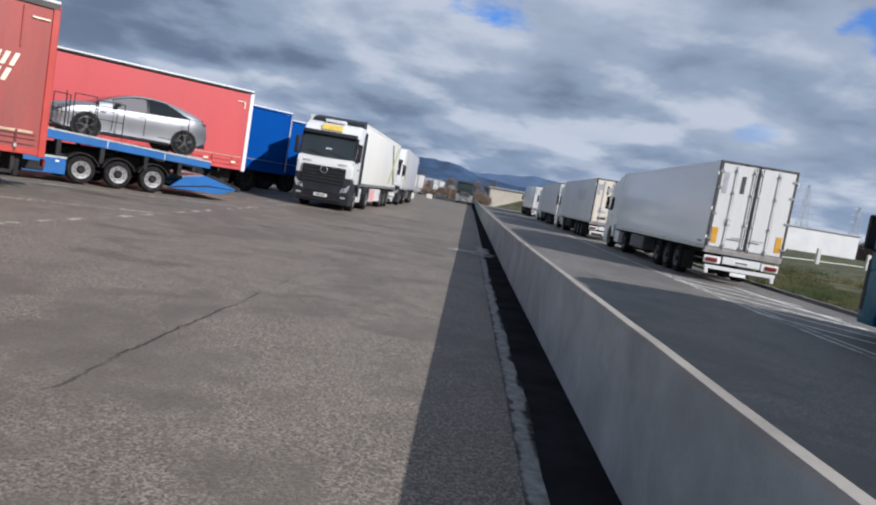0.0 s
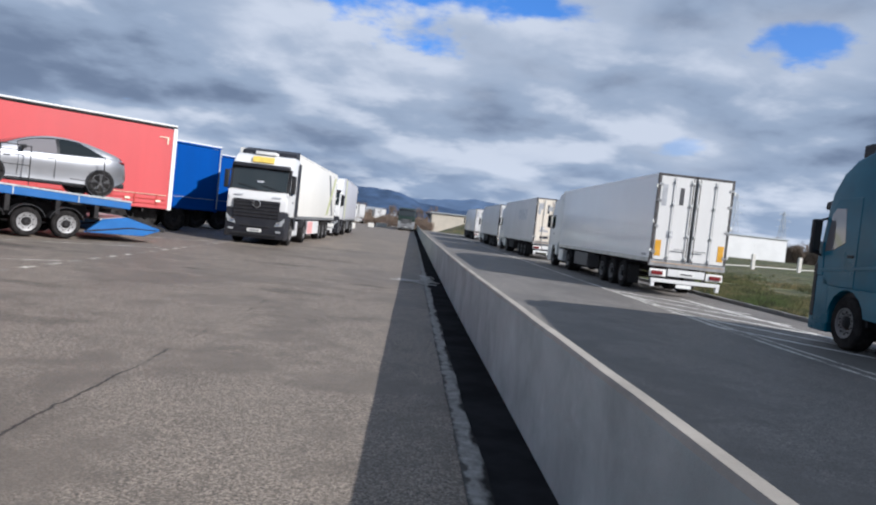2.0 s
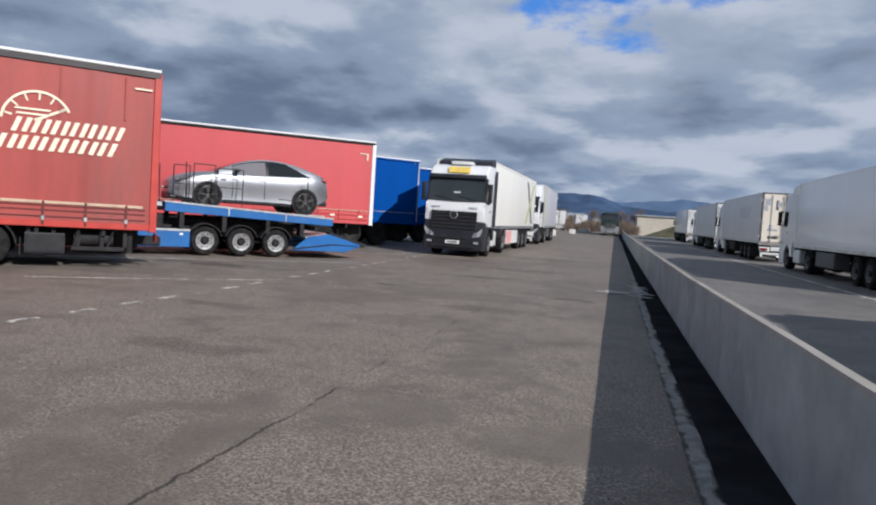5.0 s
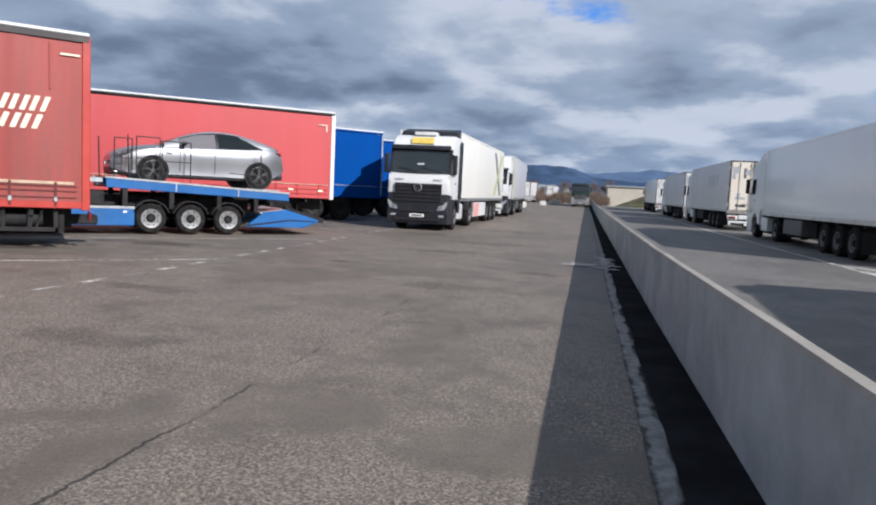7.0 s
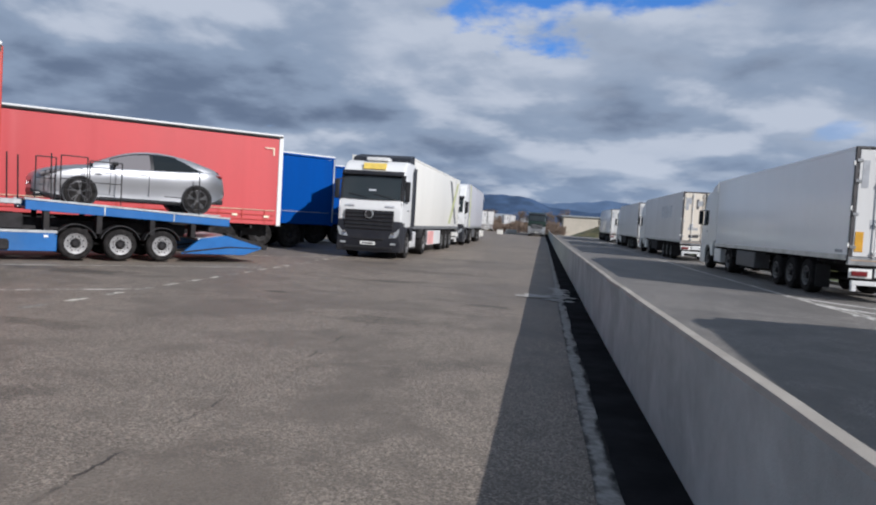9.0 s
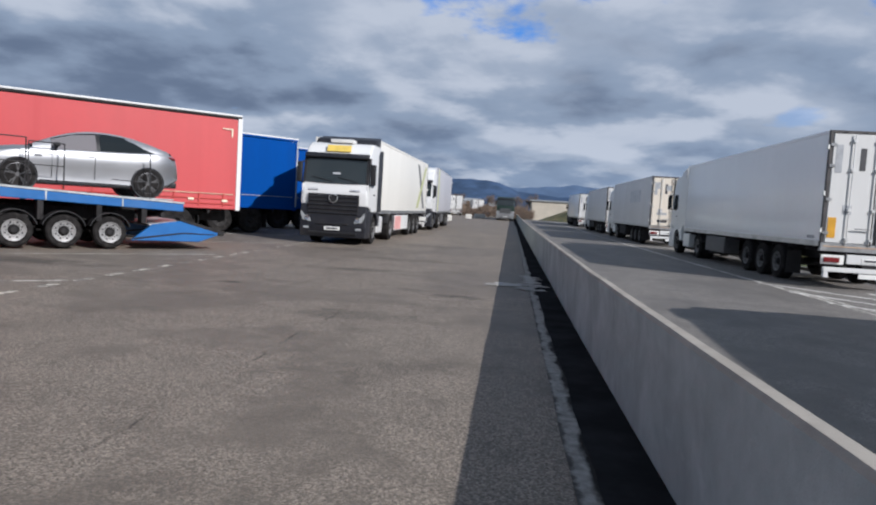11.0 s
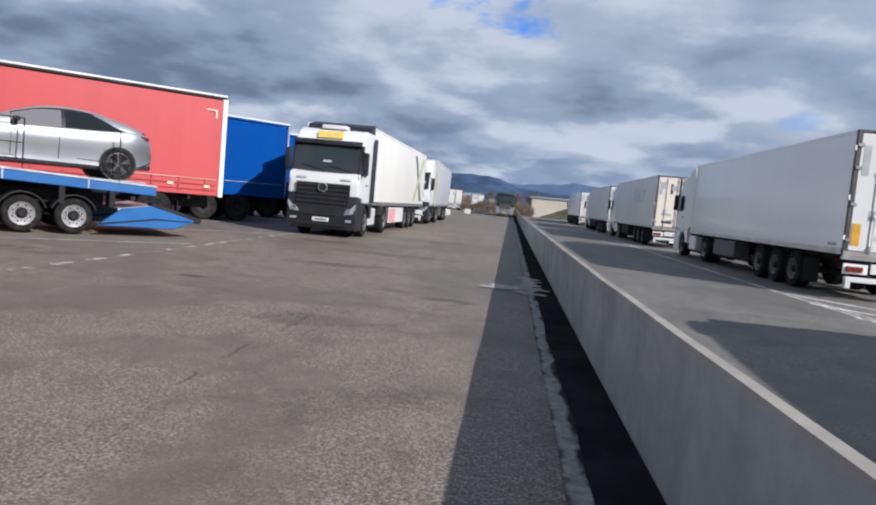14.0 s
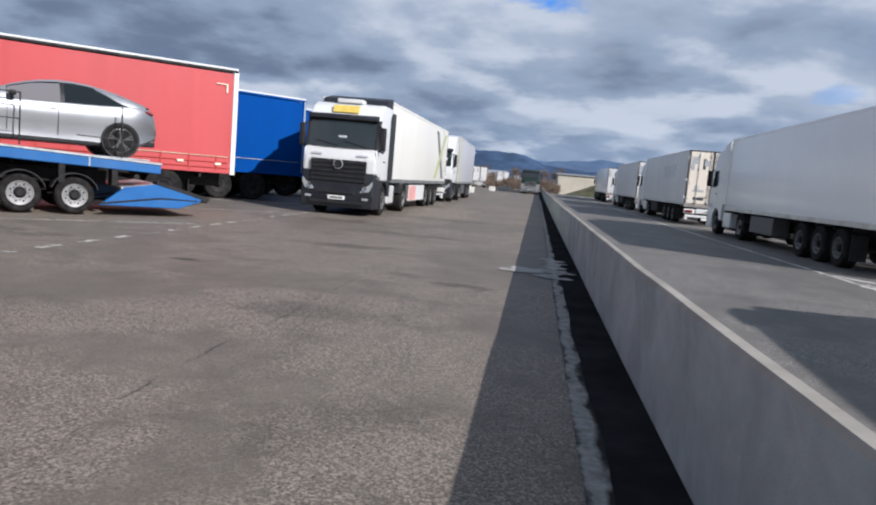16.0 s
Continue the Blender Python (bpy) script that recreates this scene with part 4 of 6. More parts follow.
def tractor(name, label, m, paint, hw=1.22, prof=None, lower=None, visor=True, roof_lamp=False, deflector=None, sign=None, mirrors=True, fairing=None, grille=True, group="", top=3.62, vane=None, wide=0.78, shift=(0.0, 0.0), pane=None, opening=None, axle_y=-1.42):
    """A tractor unit: origin on the ground under its front face, tail along -y."""
    lower = lower or ANTHRACITE
    t = thing(name, label, "truck", m, group)
    prof = prof or [(-0.02, 1.30), (-0.02, 1.75), (-0.10, 2.05), (-0.30, 2.95), (-0.40, 3.15), (-0.62, top - 0.14), (-0.95, top), (-2.28, top + 0.02), (-2.28, 1.12), (-0.80, 1.12)]
    bm = B()
    prism(bm, prof, -hw, hw, bevel=0.075, seg=3)
    part("cab_shell", bm, paint, t, "", True)
    # lower front: bumper, grille, lamps
    bm = B()
    prism(bm, [(0.04, 0.24), (0.07, 0.62), (0.05, 1.02), (0.0, 1.34), (axle_y + 0.70, 1.34), (axle_y + 0.62, 0.95), (axle_y + 0.58, 0.24)], -hw - 0.01, hw + 0.01, bevel=0.05, seg=3)
    part("bumper", bm, lower, t, "dark plastic bumper", True)
    if grille:
        g = part("grille", blk(-wide, wide, 0.0, 0.055, 0.98, 1.70, bevel=0.03, seg=2), PLASTIC, t, "black slatted grille")
        for k in range(5):
            z = 1.04 + 0.135 * k
            part("slat", blk(-wide + 0.02, wide - 0.02, 0.05, 0.085, z, z + 0.045, bevel=0.008), lower, g)
        mark = part("badge", lathe(B(), [(0.0, 0.150), (0.035, 0.150), (0.04, 0.132), (0.02, 0.132)], 28), GALV, g, "round silver badge")
        part("badge_face", lathe(B(), [(0.02, 0.130), (0.026, 0.130), (0.026, 0.02)], 24), PLASTIC, mark)
        mark.matrix_basis = Matrix.Translation((0, 0.075, 1.56)) @ pose(0, 0, 0, 0, 0, 90)
    for s in (-1, 1):
        l = part("headlamp", slab(B(), [(s * 0.74, 0.74), (s * 1.02, 0.78), (s * (hw - 0.02), 0.98), (s * (hw - 0.03), 1.10), (s * 0.98, 0.97), (s * 0.78, 0.86)], "y", -0.02, 0.10), LAMP_GLASS, t, "clear headlamp", True)
        bowl = part("lamp_bowl", lathe(B(), [(0.0, 0.07), (0.02, 0.075), (0.012, 0.05)], 16), CHROME, l)
        bowl.matrix_basis = Matrix.Translation((s * 0.87, 0.088, 0.87)) @ pose(0, 0, 0, 0, 0, 90)
        part("fog_lamp", blk(s * 0.90 - 0.10, s * 0.90 + 0.10, 0.06, 0.085, 0.50, 0.58, bevel=0.02, seg=2), LAMP_GLASS, t)
        part("corner_vane", prism(B(), [(-0.04, 1.34), (-0.05, 2.02), (-0.22, 2.02), (-0.30, 1.34)], s * (hw - 0.03), s * (hw + 0.015), bevel=0.012), paint, t)
    part("bumper_lip", blk(-0.85, 0.85, 0.03, 0.085, 0.34, 0.43, bevel=0.02, seg=2), PLASTIC, t)
    p = part("number_plate", blk(-0.27, 0.27, 0.082, 0.094, 0.48, 0.60, bevel=0.004), PLATE, t)
    part("plate_bar", blk(-0.20, 0.20, 0.094, 0.099, 0.515, 0.565), INK, p)
    part("front_step", blk(-0.55, 0.55, 0.06, 0.10, 0.66, 0.72, bevel=0.01), PLASTIC, t)
    # windscreen lies on the raked front
    sl = (prof[3][0] - prof[2][0]) / (prof[3][1] - prof[2][1])
    wy = lambda z: prof[2][0] + sl * (z - prof[2][1])
    bm = B()
    z0, z1 = prof[2][1] + 0.03, prof[3][1] + 0.02
    ring = []
    for x in (-hw + 0.09, -hw * 0.6, 0.0, hw * 0.6, hw - 0.09):
        bow = 0.045 * (1 - (x / hw) ** 2)
        ring.append((bm.verts.new((x, wy(z0) + 0.012 + bow, z0)), bm.verts.new((x, wy(z1) + 0.012 + bow, z1)), bm.verts.new((x, wy(z0) - 0.05, z0)), bm.verts.new((x, wy(z1) - 0.05, z1))))
    for a, b in zip(ring, ring[1:]):
        bm.faces.new((a[0], b[0], b[1], a[1]))
        bm.faces.new((a[1], b[1], b[3], a[3]))
        bm.faces.new((a[2], b[2], b[0], a[0]))
    for e in (ring[0], ring[-1]):
        bm.faces.new((e[0], e[1], e[3], e[2]))
    ws = part("windscreen", bm, SCREEN, t, "dark reflecting windscreen", True)
    for s in (-1, 1):
        part("wiper", tube(B(), (s * 0.45 - 0.35, wy(z0 + 0.05) + 0.075, z0 + 0.05), (s * 0.45 + 0.35, wy(z0 + 0.2) + 0.075, z0 + 0.20), 0.012, 6), PLASTIC, ws)
    for s in (-1, 1):
        if paint is WHITE and sign is not None:
            part("pillar_trim", prism(B(), [(wy(z0) + 0.02, z0 - 0.02), (wy(z1) + 0.02, z1), (wy(z1) - 0.22, z1 + 0.02), (wy(z0) - 0.20, z0)], s * (hw - 0.085), s * (hw + 0.014), bevel=0.01), PLASTIC, t, "black screen pillar")
            part("rear_corner_panel", prism(B(), [(-1.84, 1.16), (-1.84, top - 0.30), (-2.05, top - 0.12), (-2.66, top - 0.10), (-2.66, 1.16)], s * (hw - 0.05), s * (hw + 0.008), bevel=0.01), lower, t, "dark rear corner panel")
            part("print", blk(s * 0.72 - 0.16, s * 0.72 + 0.16, -0.02, 0.004, 1.83, 1.88), INK_PALE, t, "small grey print")
    if sign is not None:
        part("dash_tray", blk(-0.16, 0.10, wy(z0 + 0.3) + 0.055, wy(z0 + 0.3) + 0.062, z0 + 0.30, z0 + 0.36), INK_PALE, ws, "pale card behind the glass")
    if visor:
        bm = B()
        prism(bm, [(wy(z1) - 0.06, z1 + 0.14), (wy(z1) + 0.16, z1 + 0.10), (wy(z1) + 0.19, z1 - 0.02), (wy(z1) + 0.13, z1 - 0.06), (wy(z1) - 0.04, z1 + 0.02)], -hw + 0.03, hw - 0.03, bevel=0.015)
        part("sun_visor", bm, ANTHRACITE, t, "dark sun visor over the windscreen", True)
    if sign is not None:
        zs = z1 + 0.28
        part("sign", prism(B(), [(prof[4][0] + 0.03, zs - 0.10), (prof[4][0] + 0.05, zs - 0.08), (prof[5][0] + 0.15, zs + 0.14), (prof[5][0] + 0.10, zs + 0.14)], -0.42, 0.42, bevel=0.008), sign, t, "yellow sign above the visor")
    # doors and side glass
    for s in (-1, 1):
        d = part("door", prism(B(), [(-0.34, 1.16), (-0.30, 1.98), (-0.44, 2.72), (-0.60, 2.86), (-1.34, 2.86), (-1.36, 1.16)], s * (hw - 0.012), s * (hw + 0.010), bevel=0.008), paint, t, "cab door")
        part("side_window", prism(B(), [(y_ + shift[0], z_ + shift[1]) for y_, z_ in opening or ((-0.42, 2.02), (-0.53, 2.66), (-0.62, 2.76), (-1.26, 2.76), (-1.27, 2.10), (-0.9, 1.98))], s * (hw - 0.005), s * (hw + 0.016), bevel=0.006), pane or GLASS, d, "dark side window")
        part("door_handle", blk(s * (hw - 0.005), s * (hw + 0.03), -1.28, -1.08, 1.72, 1.77, bevel=0.01), PLASTIC, d)
        part("side_step", prism(B(), [(axle_y + 0.82, 0.42), (axle_y + 0.97, 1.16), (axle_y + 0.57, 1.16), (axle_y + 0.56, 0.42)], s * (hw - 0.10), s * (hw + 0.005), bevel=0.02), lower, t)
        arch = [(-2.30, 0.62), (-2.30, 1.14), (axle_y + 0.60, 1.14)] + [(axle_y + 0.60 * math.cos(radians(a)), 0.52 + 0.60 * math.sin(radians(a))) for a in (10, 30, 50, 70, 90, 110, 130, 150, 168)]
        part("fender", prism(B(), arch, s * (hw - 0.16), s * (hw + 0.012)), lower, t, "dark wheel arch panel")
        if mirrors:
            f = prof[2][0] - 0.02
            dz = shift[1]
            mm = part("mirror", blk(s * (hw + 0.15) - 0.09, s * (hw + 0.15) + 0.09, f - 0.14, f - 0.01, 2.06 + dz, 2.76 + dz, bevel=0.045, seg=3), PLASTIC, t, "tall black mirror housing", True)
            part("mirror_arm", tube(B(), (s * (hw - 0.04), f - 0.16, 2.80 + dz), (s * (hw + 0.15), f - 0.07, 2.72 + dz), 0.025, 8), PLASTIC, mm)
            part("mirror_arm", tube(B(), (s * (hw - 0.04), f - 0.12, 2.02 + dz), (s * (hw + 0.15), f - 0.07, 2.10 + dz), 0.025, 8), PLASTIC, mm)
            part("mirror_glass", blk(s * (hw + 0.15) - 0.07, s * (hw + 0.15) + 0.07, f - 0.146, f - 0.14, 2.12 + dz, 2.70 + dz), GLASS, mm)
        fm = fairing or lower
        part("side_fairing", blk(s * (hw - 0.42), s * (hw - 0.06), -3.45, -2.42, 0.36, 0.98, bevel=0.06, seg=3), fm, t, "lower side panel over the tank")
        part("air_vane", prism(B(), [(-2.28, 1.3), (-2.28, top - 0.1), (-2.62, top - 0.1), (-2.62, 1.3)], s * (hw - 0.05), s * (hw - 0.005), bevel=0.01), vane or paint, t)
        part("chassis_rail", blk(s * 0.42 - 0.05, s * 0.42 + 0.05, -5.85, -0.9, 0.62, 0.90, bevel=0.01), CHASSIS, t)
        wheel(t, s * (hw - 0.19), axle_y, 0.50, 0.34, 0.28, RIM_GREY, s, 0.02)
        part("arch_lining", prism(B(), [(axle_y + 0.585 * math.cos(radians(a)), 0.50 + 0.585 * math.sin(radians(a))) for a in range(0, 181, 15)], s * (hw - 0.36), s * (hw - 0.10)), PLASTIC, t, "black disc for the shaded gap round the wheel lining")
        wheel(t, s * (hw - 0.30), -5.05, 0.50, 0.58, 0.28, RIM_GREY, s, 0.16)
        mudguard(t, s * (hw - 0.60), s * (hw - 0.02), -5.05, 0.50, 0.56, 20, 160)
    part("axle", tube(B(), (-hw + 0.2, axle_y, 0.5), (hw - 0.2, axle_y, 0.5), 0.06, 8), CHASSIS, t)
    part("axle", tube(B(), (-hw + 0.2, -5.05, 0.5), (hw - 0.2, -5.05, 0.5), 0.10, 8), CHASSIS, t)
    part("engine_tunnel", blk(-0.8, 0.8, -2.2, -0.3, 0.45, 1.2, bevel=0.04), CHASSIS, t)
    # Dark plate added to block sunlit ground showing through under the cab.
    part("sump_plate", blk(-0.85, 0.85, -5.6, -0.5, 0.24, 0.44, bevel=0.03), CHASSIS, t)
    part("fifth_wheel", blk(-0.45, 0.45, -5.0, -4.1, 0.90, 1.08, bevel=0.03), CHASSIS, t)
    if deflector is not None:
        part("roof_deflector", prism(B(), [(-1.30, top - 0.02), (-1.50, top + 0.20), (-2.30, top + 0.36), (-2.30, top - 0.02)], -hw + 0.05, hw - 0.05, bevel=0.03, seg=2), deflector, t, "roof air deflector", True)
    if roof_lamp:
        part("roof_unit", blk(-0.42, 0.42, -1.25, -0.78, top, top + 0.13, bevel=0.04, seg=2), WHITE, t, "flat white roof cooler", True)
    return t


# ---------------------------------------------------------------- lorries queued beyond the wall
def coupled(x, y, turn, length, ahead):
    """The pose of a tractor whose front is ahead metres in front of a trailer's tail."""
    a = radians(turn)
    return on_ground(x - math.sin(a) * ahead, y + math.cos(a) * ahead, turn, 5.0)


box_trailer("reefer_trailer", "grey-white refrigerated semi-trailer with white double rear doors", on_ground(9.20, 24.25, 0, -13.6), REEFER, prints=((0.35, 0.80, 1.26, 1.34, INK_GREY),))
tractor("tractor_unit", "white tractor unit coupled to a refrigerated trailer", coupled(9.20, 24.25, 0, 13.6, 16.55), WHITE, lower=WHITE, deflector=WHITE, fairing=WHITE, visor=False)
box_trailer("reefer_trailer", "dirty white refrigerated semi-trailer with a faded grey panel", on_ground(9.30, 46.3, 0.3, -13.6), REEFER_B, leaf=DOORS_CREAM, skirt=False, amber=False, rear_prints=((-0.98, -0.80, 3.28, 3.66, INK_GREY), (-0.45, -0.15, 3.2, 3.5, INK_GREY), (0.30, 0.42, 3.1, 3.6, INK_OLIVE), (-0.9, -0.35, 1.80, 1.92, INK_GREY), (-0.85, -0.30, 1.36, 1.52, INK), (0.2, 0.9, 1.4, 1.5, INK_GREY), (0.5, 1.15, 0.55, 0.98, YELLOW)), prints=((3.2, 3.7, 2.55, 3.3, INK_PALE), (3.95, 4.4, 2.55, 3.3, INK_PALE), (4.6, 5.2, 2.55, 3.3, INK_PALE), (5.4, 5.85, 2.55, 3.3, INK_PALE), (6.1, 6.6, 2.55, 3.3, INK_PALE)))
tractor("tractor_unit", "white tractor unit standing behind another lorry", coupled(9.30, 46.3, 0.3, 13.6, 16.5), WHITE, lower=WHITE, deflector=WHITE, fairing=WHITE, visor=False)
box_trailer("reefer_trailer", "white semi-trailer with dirt along its flank", on_ground(9.30, 64.6, 0, -13.6), REEFER_B, skirt=False, amber=False, rear_prints=((-0.35, 0.0, 2.55, 2.95, INK), (-0.45, -0.05, 2.0, 2.38, INK)), prints=((0.4, 13.0, 1.3, 2.3, WHITE),))
tractor("tractor_unit", "pale tractor unit in the lorry queue", coupled(9.30, 64.6, 0, 13.6, 16.5), REEFER, lower=WHITE, deflector=WHITE, fairing=WHITE, visor=False)
box_trailer("reefer_trailer", "grey semi-trailer at the head of the queue", on_ground(9.35, 88.5, 0, -13.6), REEFER, skirt=False, amber=False, prints=())
tractor("tractor_unit", "white tractor unit at the head of the queue", coupled(9.35, 88.5, 0, 13.6, 16.5), WHITE, lower=ANTHRACITE, deflector=WHITE, visor=False)

TEAL_PROFILE = [(0.0, 1.10), (0.0, 1.55), (-0.03, 1.85), (-0.20, 2.70), (-0.30, 3.00), (-0.60, 3.36), (-0.98, 3.58), (-2.30, 3.86), (-2.30, 1.10), (-0.80, 1.10)]
teal = tractor("tractor_unit", "glossy teal tractor unit with tall black mirrors", on_ground(9.60, 15.74, -4.0, 5.0), TEAL, hw=1.25, prof=TEAL_PROFILE, lower=TEAL, fairing=TEAL, top=3.80, shift=(0.0, -0.30), pane=GLASS_LIGHT, axle_y=-1.20, opening=((-0.26, 2.12), (-0.40, 2.86), (-0.52, 2.98), (-0.86, 2.96), (-0.96, 2.30), (-0.60, 2.16)))
# Unseen wing, added so that the cab's shadow reaches towards the wall.
part("roof_wing", prism(B(), [(-1.38, 3.55), (-1.62, 4.06), (-2.30, 4.18), (-2.30, 3.55)], -1.23, 1.23, bevel=0.03, seg=2), TEAL, teal, "unseen teal wing added to carry the cab's shadow further", True)
part("roof_lamp_bar", blk(-1.2, 1.2, -1.75, -1.05, 3.60, 3.86, bevel=0.05, seg=2), PLASTIC, teal, "black lamp housing on the roof")
for side in (-1, 1):
    # Unseen vanes, added to close the lit notch between cab and trailer shadows.
    part("side_deflector", prism(B(), [(-2.28, 1.3), (-2.28, 4.12), (-2.96, 4.12), (-2.96, 1.3)], side * 1.20, side * 1.245, bevel=0.012), TEAL, teal)
    part("body_crease", prism(B(), [(-0.10, 1.40), (-0.12, 1.47), (-2.25, 1.62), (-2.25, 1.55)], side * 1.247, side * 1.268, bevel=0.008), TEAL, teal)
    part("corner_trim", prism(B(), [(0.02, 0.50), (0.03, 1.55), (-0.10, 1.60), (-0.12, 0.50)], side * 1.20, side * 1.268, bevel=0.012), PLASTIC, teal, "black corner trim")
box_trailer("reefer_trailer", "grey semi-trailer behind the teal tractor unit", on_ground(8.44, -0.82, -4.0, -13.6), REEFER, tail=False)


# ---------------------------------------------------------------- white lorries facing the camera
box_trailer("reefer_trailer", "clean white refrigerated semi-trailer with a crossed stripe", on_ground(-6.02, 44.75, 179.0, -13.6) , CREAM, hw=1.2, height=3.86, length=13.5, skirt=True, amber=False,
            prints=((1.55, 1.62, 1.2, 3.75, INK_GREY),))
tractor("tractor_unit", "white tractor unit with dark bumper and yellow roof sign", on_ground(-5.93, 28.55, 180.5, 5.0), WHITE, hw=1.13, deflector=ANTHRACITE, roof_lamp=True, sign=YELLOW, top=3.50, fairing=ALU, vane=ANTHRACITE, wide=0.88)
box_trailer("reefer_trailer", "pale grey box semi-trailer behind another lorry", on_ground(-6.38, 63.6, 181.4, -13.6), PANEL_GREY, amber=False, prints=((12.6, 13.4, 1.2, 3.9, INK_OLIVE),))
tractor("tractor_unit", "white tractor unit half hidden behind a trailer", on_ground(-6.02, 47.2, 180.6, 5.0), WHITE, deflector=WHITE, visor=True)


def red_panel():
    """Red and white warning board under the white trailer's flank."""
    t = bpy.data.objects["reefer_trailer.005"]
    if t:
        part("stripe_print", prism(B(), [(3.7, 3.62), (3.05, 3.62), (0.85, 1.35), (1.5, 1.35)], -1.206, -1.201), INK_STRIPE, t, "dark slanting stripe")
        part("stripe_print", prism(B(), [(1.1, 3.62), (0.5, 3.62), (3.1, 1.35), (3.75, 1.35)], -1.211, -1.2065), INK_OLIVE, t, "olive slanting stripe")
        part("side_guard", blk(-1.2, -1.16, 6.0, 9.4, 0.35, 1.0, bevel=0.01), WHITE, t, "white side guard panel")
        part("warning_film", blk(-1.206, -1.2, 7.9, 9.35, 0.38, 0.97), INK_PINK, t, "pale red film on the side guard")



red_panel()


# ---------------------------------------------------------------- slanting bays: curtain-sided trailers
def bay(x, y, ang, hw=1.275):
    """Pose of a trailer whose tail corner nearest the lane stands at (x, y), its flank running back at ang degrees."""
    a = radians(ang)
    return x - hw * math.sin(a), y + hw * math.cos(a), 90 + ang


def red_courier():
    x, y, turn = bay(-9.15, 15.72, 44)
    t = curtain_trailer("curtain_trailer", "faded red curtain-sided trailer with cream printed emblem", on_ground(x, y, turn, -8.0), RED_OLD, RED_FRAME, length=8.2, height=3.98, floor=0.80, hem=1.25, trim=CREAM_TRIM, r=0.40, seed=3.0, roof_mat=ALU, rail=0.13, rail_mat=RAIL_DARK)
    hw = 1.275
    for z in (0.98, 1.10, 1.19):
        part("lashing_line", blk(-hw - 0.022, -hw - 0.008, 0.2, 8.0, z - 0.011, z + 0.011), STRAP_RED, t)
    for k, y0 in enumerate((0.62, 1.75, 2.95, 4.2)):
        part("crease", blk(-hw - 0.034, -hw - 0.022, y0, y0 + 0.035, 2.95 - 0.2 * (k % 2), 3.80, bevel=0.005), RED_OLD, t, "raised crease in the curtain")
    for k in range(5):
        part("under_bracket", blk(-hw + 0.12, -hw + 0.20, 0.5 + 0.42 * k, 0.58 + 0.42 * k, 0.40, 0.80, bevel=0.01), CHASSIS, t)
    part("air_tank", tube(B(), (-hw + 0.32, 0.75, 0.56), (-hw + 0.32, 1.45, 0.56), 0.13, 14), CHASSIS, t, "", True)
    running_gear(t, hw, (2.9, 4.3), 0.40, 0.80, 8.2, [(-1, 1.60, 2.28, 0.27, 0.66, PLASTIC, "tool_box"), (1, 1.6, 2.28, 0.27, 0.66, PLASTIC, "tool_box")], legs=False, rim=RIM_GREY)
    mudguard(t, -hw + 0.02, -hw + 0.42, 2.9, 0.40, 0.48, 5, 175)
    for yy in (0.75, 1.35):
        part("support_bar", tube(B(), (-hw + 0.1, yy, 0.78), (-hw + 0.1, yy + 0.12, 0.36), 0.022, 8), CHASSIS, t)
    part("side_guard", blk(-hw + 0.02, -hw + 0.06, 0.55, 1.5, 0.34, 0.42, bevel=0.01), CHASSIS, t)
    part("coupling", blk(-0.2, 0.2, -0.25, 0.4, 0.42, 0.62, bevel=0.03), CHASSIS, t)
    part("stabiliser", tube(B(), (-hw + 0.25, 0.45, 0.75), (-hw + 0.25, 0.45, 0.30), 0.06, 10), CHASSIS, t)
    part("rear_lamp", blk(-hw + 0.02, -hw + 0.3, -0.05, 0.0, 0.55, 0.72, bevel=0.015), LAMP_RED, t)
    # printed emblem: a half dial over two rows of slanting blocks, laid on the curtain
    px = -hw - 0.040

    def flat(points, mat_, name):
        """points in (s, z), s metres back from the tail"""
        bm_ = B()
        slab(bm_, [(-s_, z_) for s_, z_ in points], "x", px, 0.005)
        part(name, bm_, mat_, t, "cream printed shape")
    c, zc, ro, ri = -2.13, 2.72, 0.60, 0.555
    n_ = 26
    arc = [(c + ro * math.cos(radians(176 - 150 * k / n_)), zc + ro * math.sin(radians(176 - 150 * k / n_))) for k in range(n_ + 1)]
    arc += [(c + ri * math.cos(radians(26 + 150 * k / n_)), zc + ri * math.sin(radians(26 + 150 * k / n_))) for k in range(n_ + 1)]
    flat(arc, LOGO, "dial_print")
    for k in range(6):
        a = radians(165 - 26 * k)
        u, w = Vector((math.cos(a), math.sin(a))), Vector((-math.sin(a), math.cos(a))) * 0.016
        p0, p1 = Vector((c, zc)) + u * 0.42, Vector((c, zc)) + u * 0.55
        flat([tuple(p0 + w), tuple(p1 + w), tuple(p1 - w), tuple(p0 - w)], LOGO, "tick_print")
    flat([(c - 0.02, zc + 0.02), (c + 0.50, zc + 0.30), (c + 0.46, zc + 0.33), (c - 0.06, zc + 0.06)], LOGO, "needle_print")
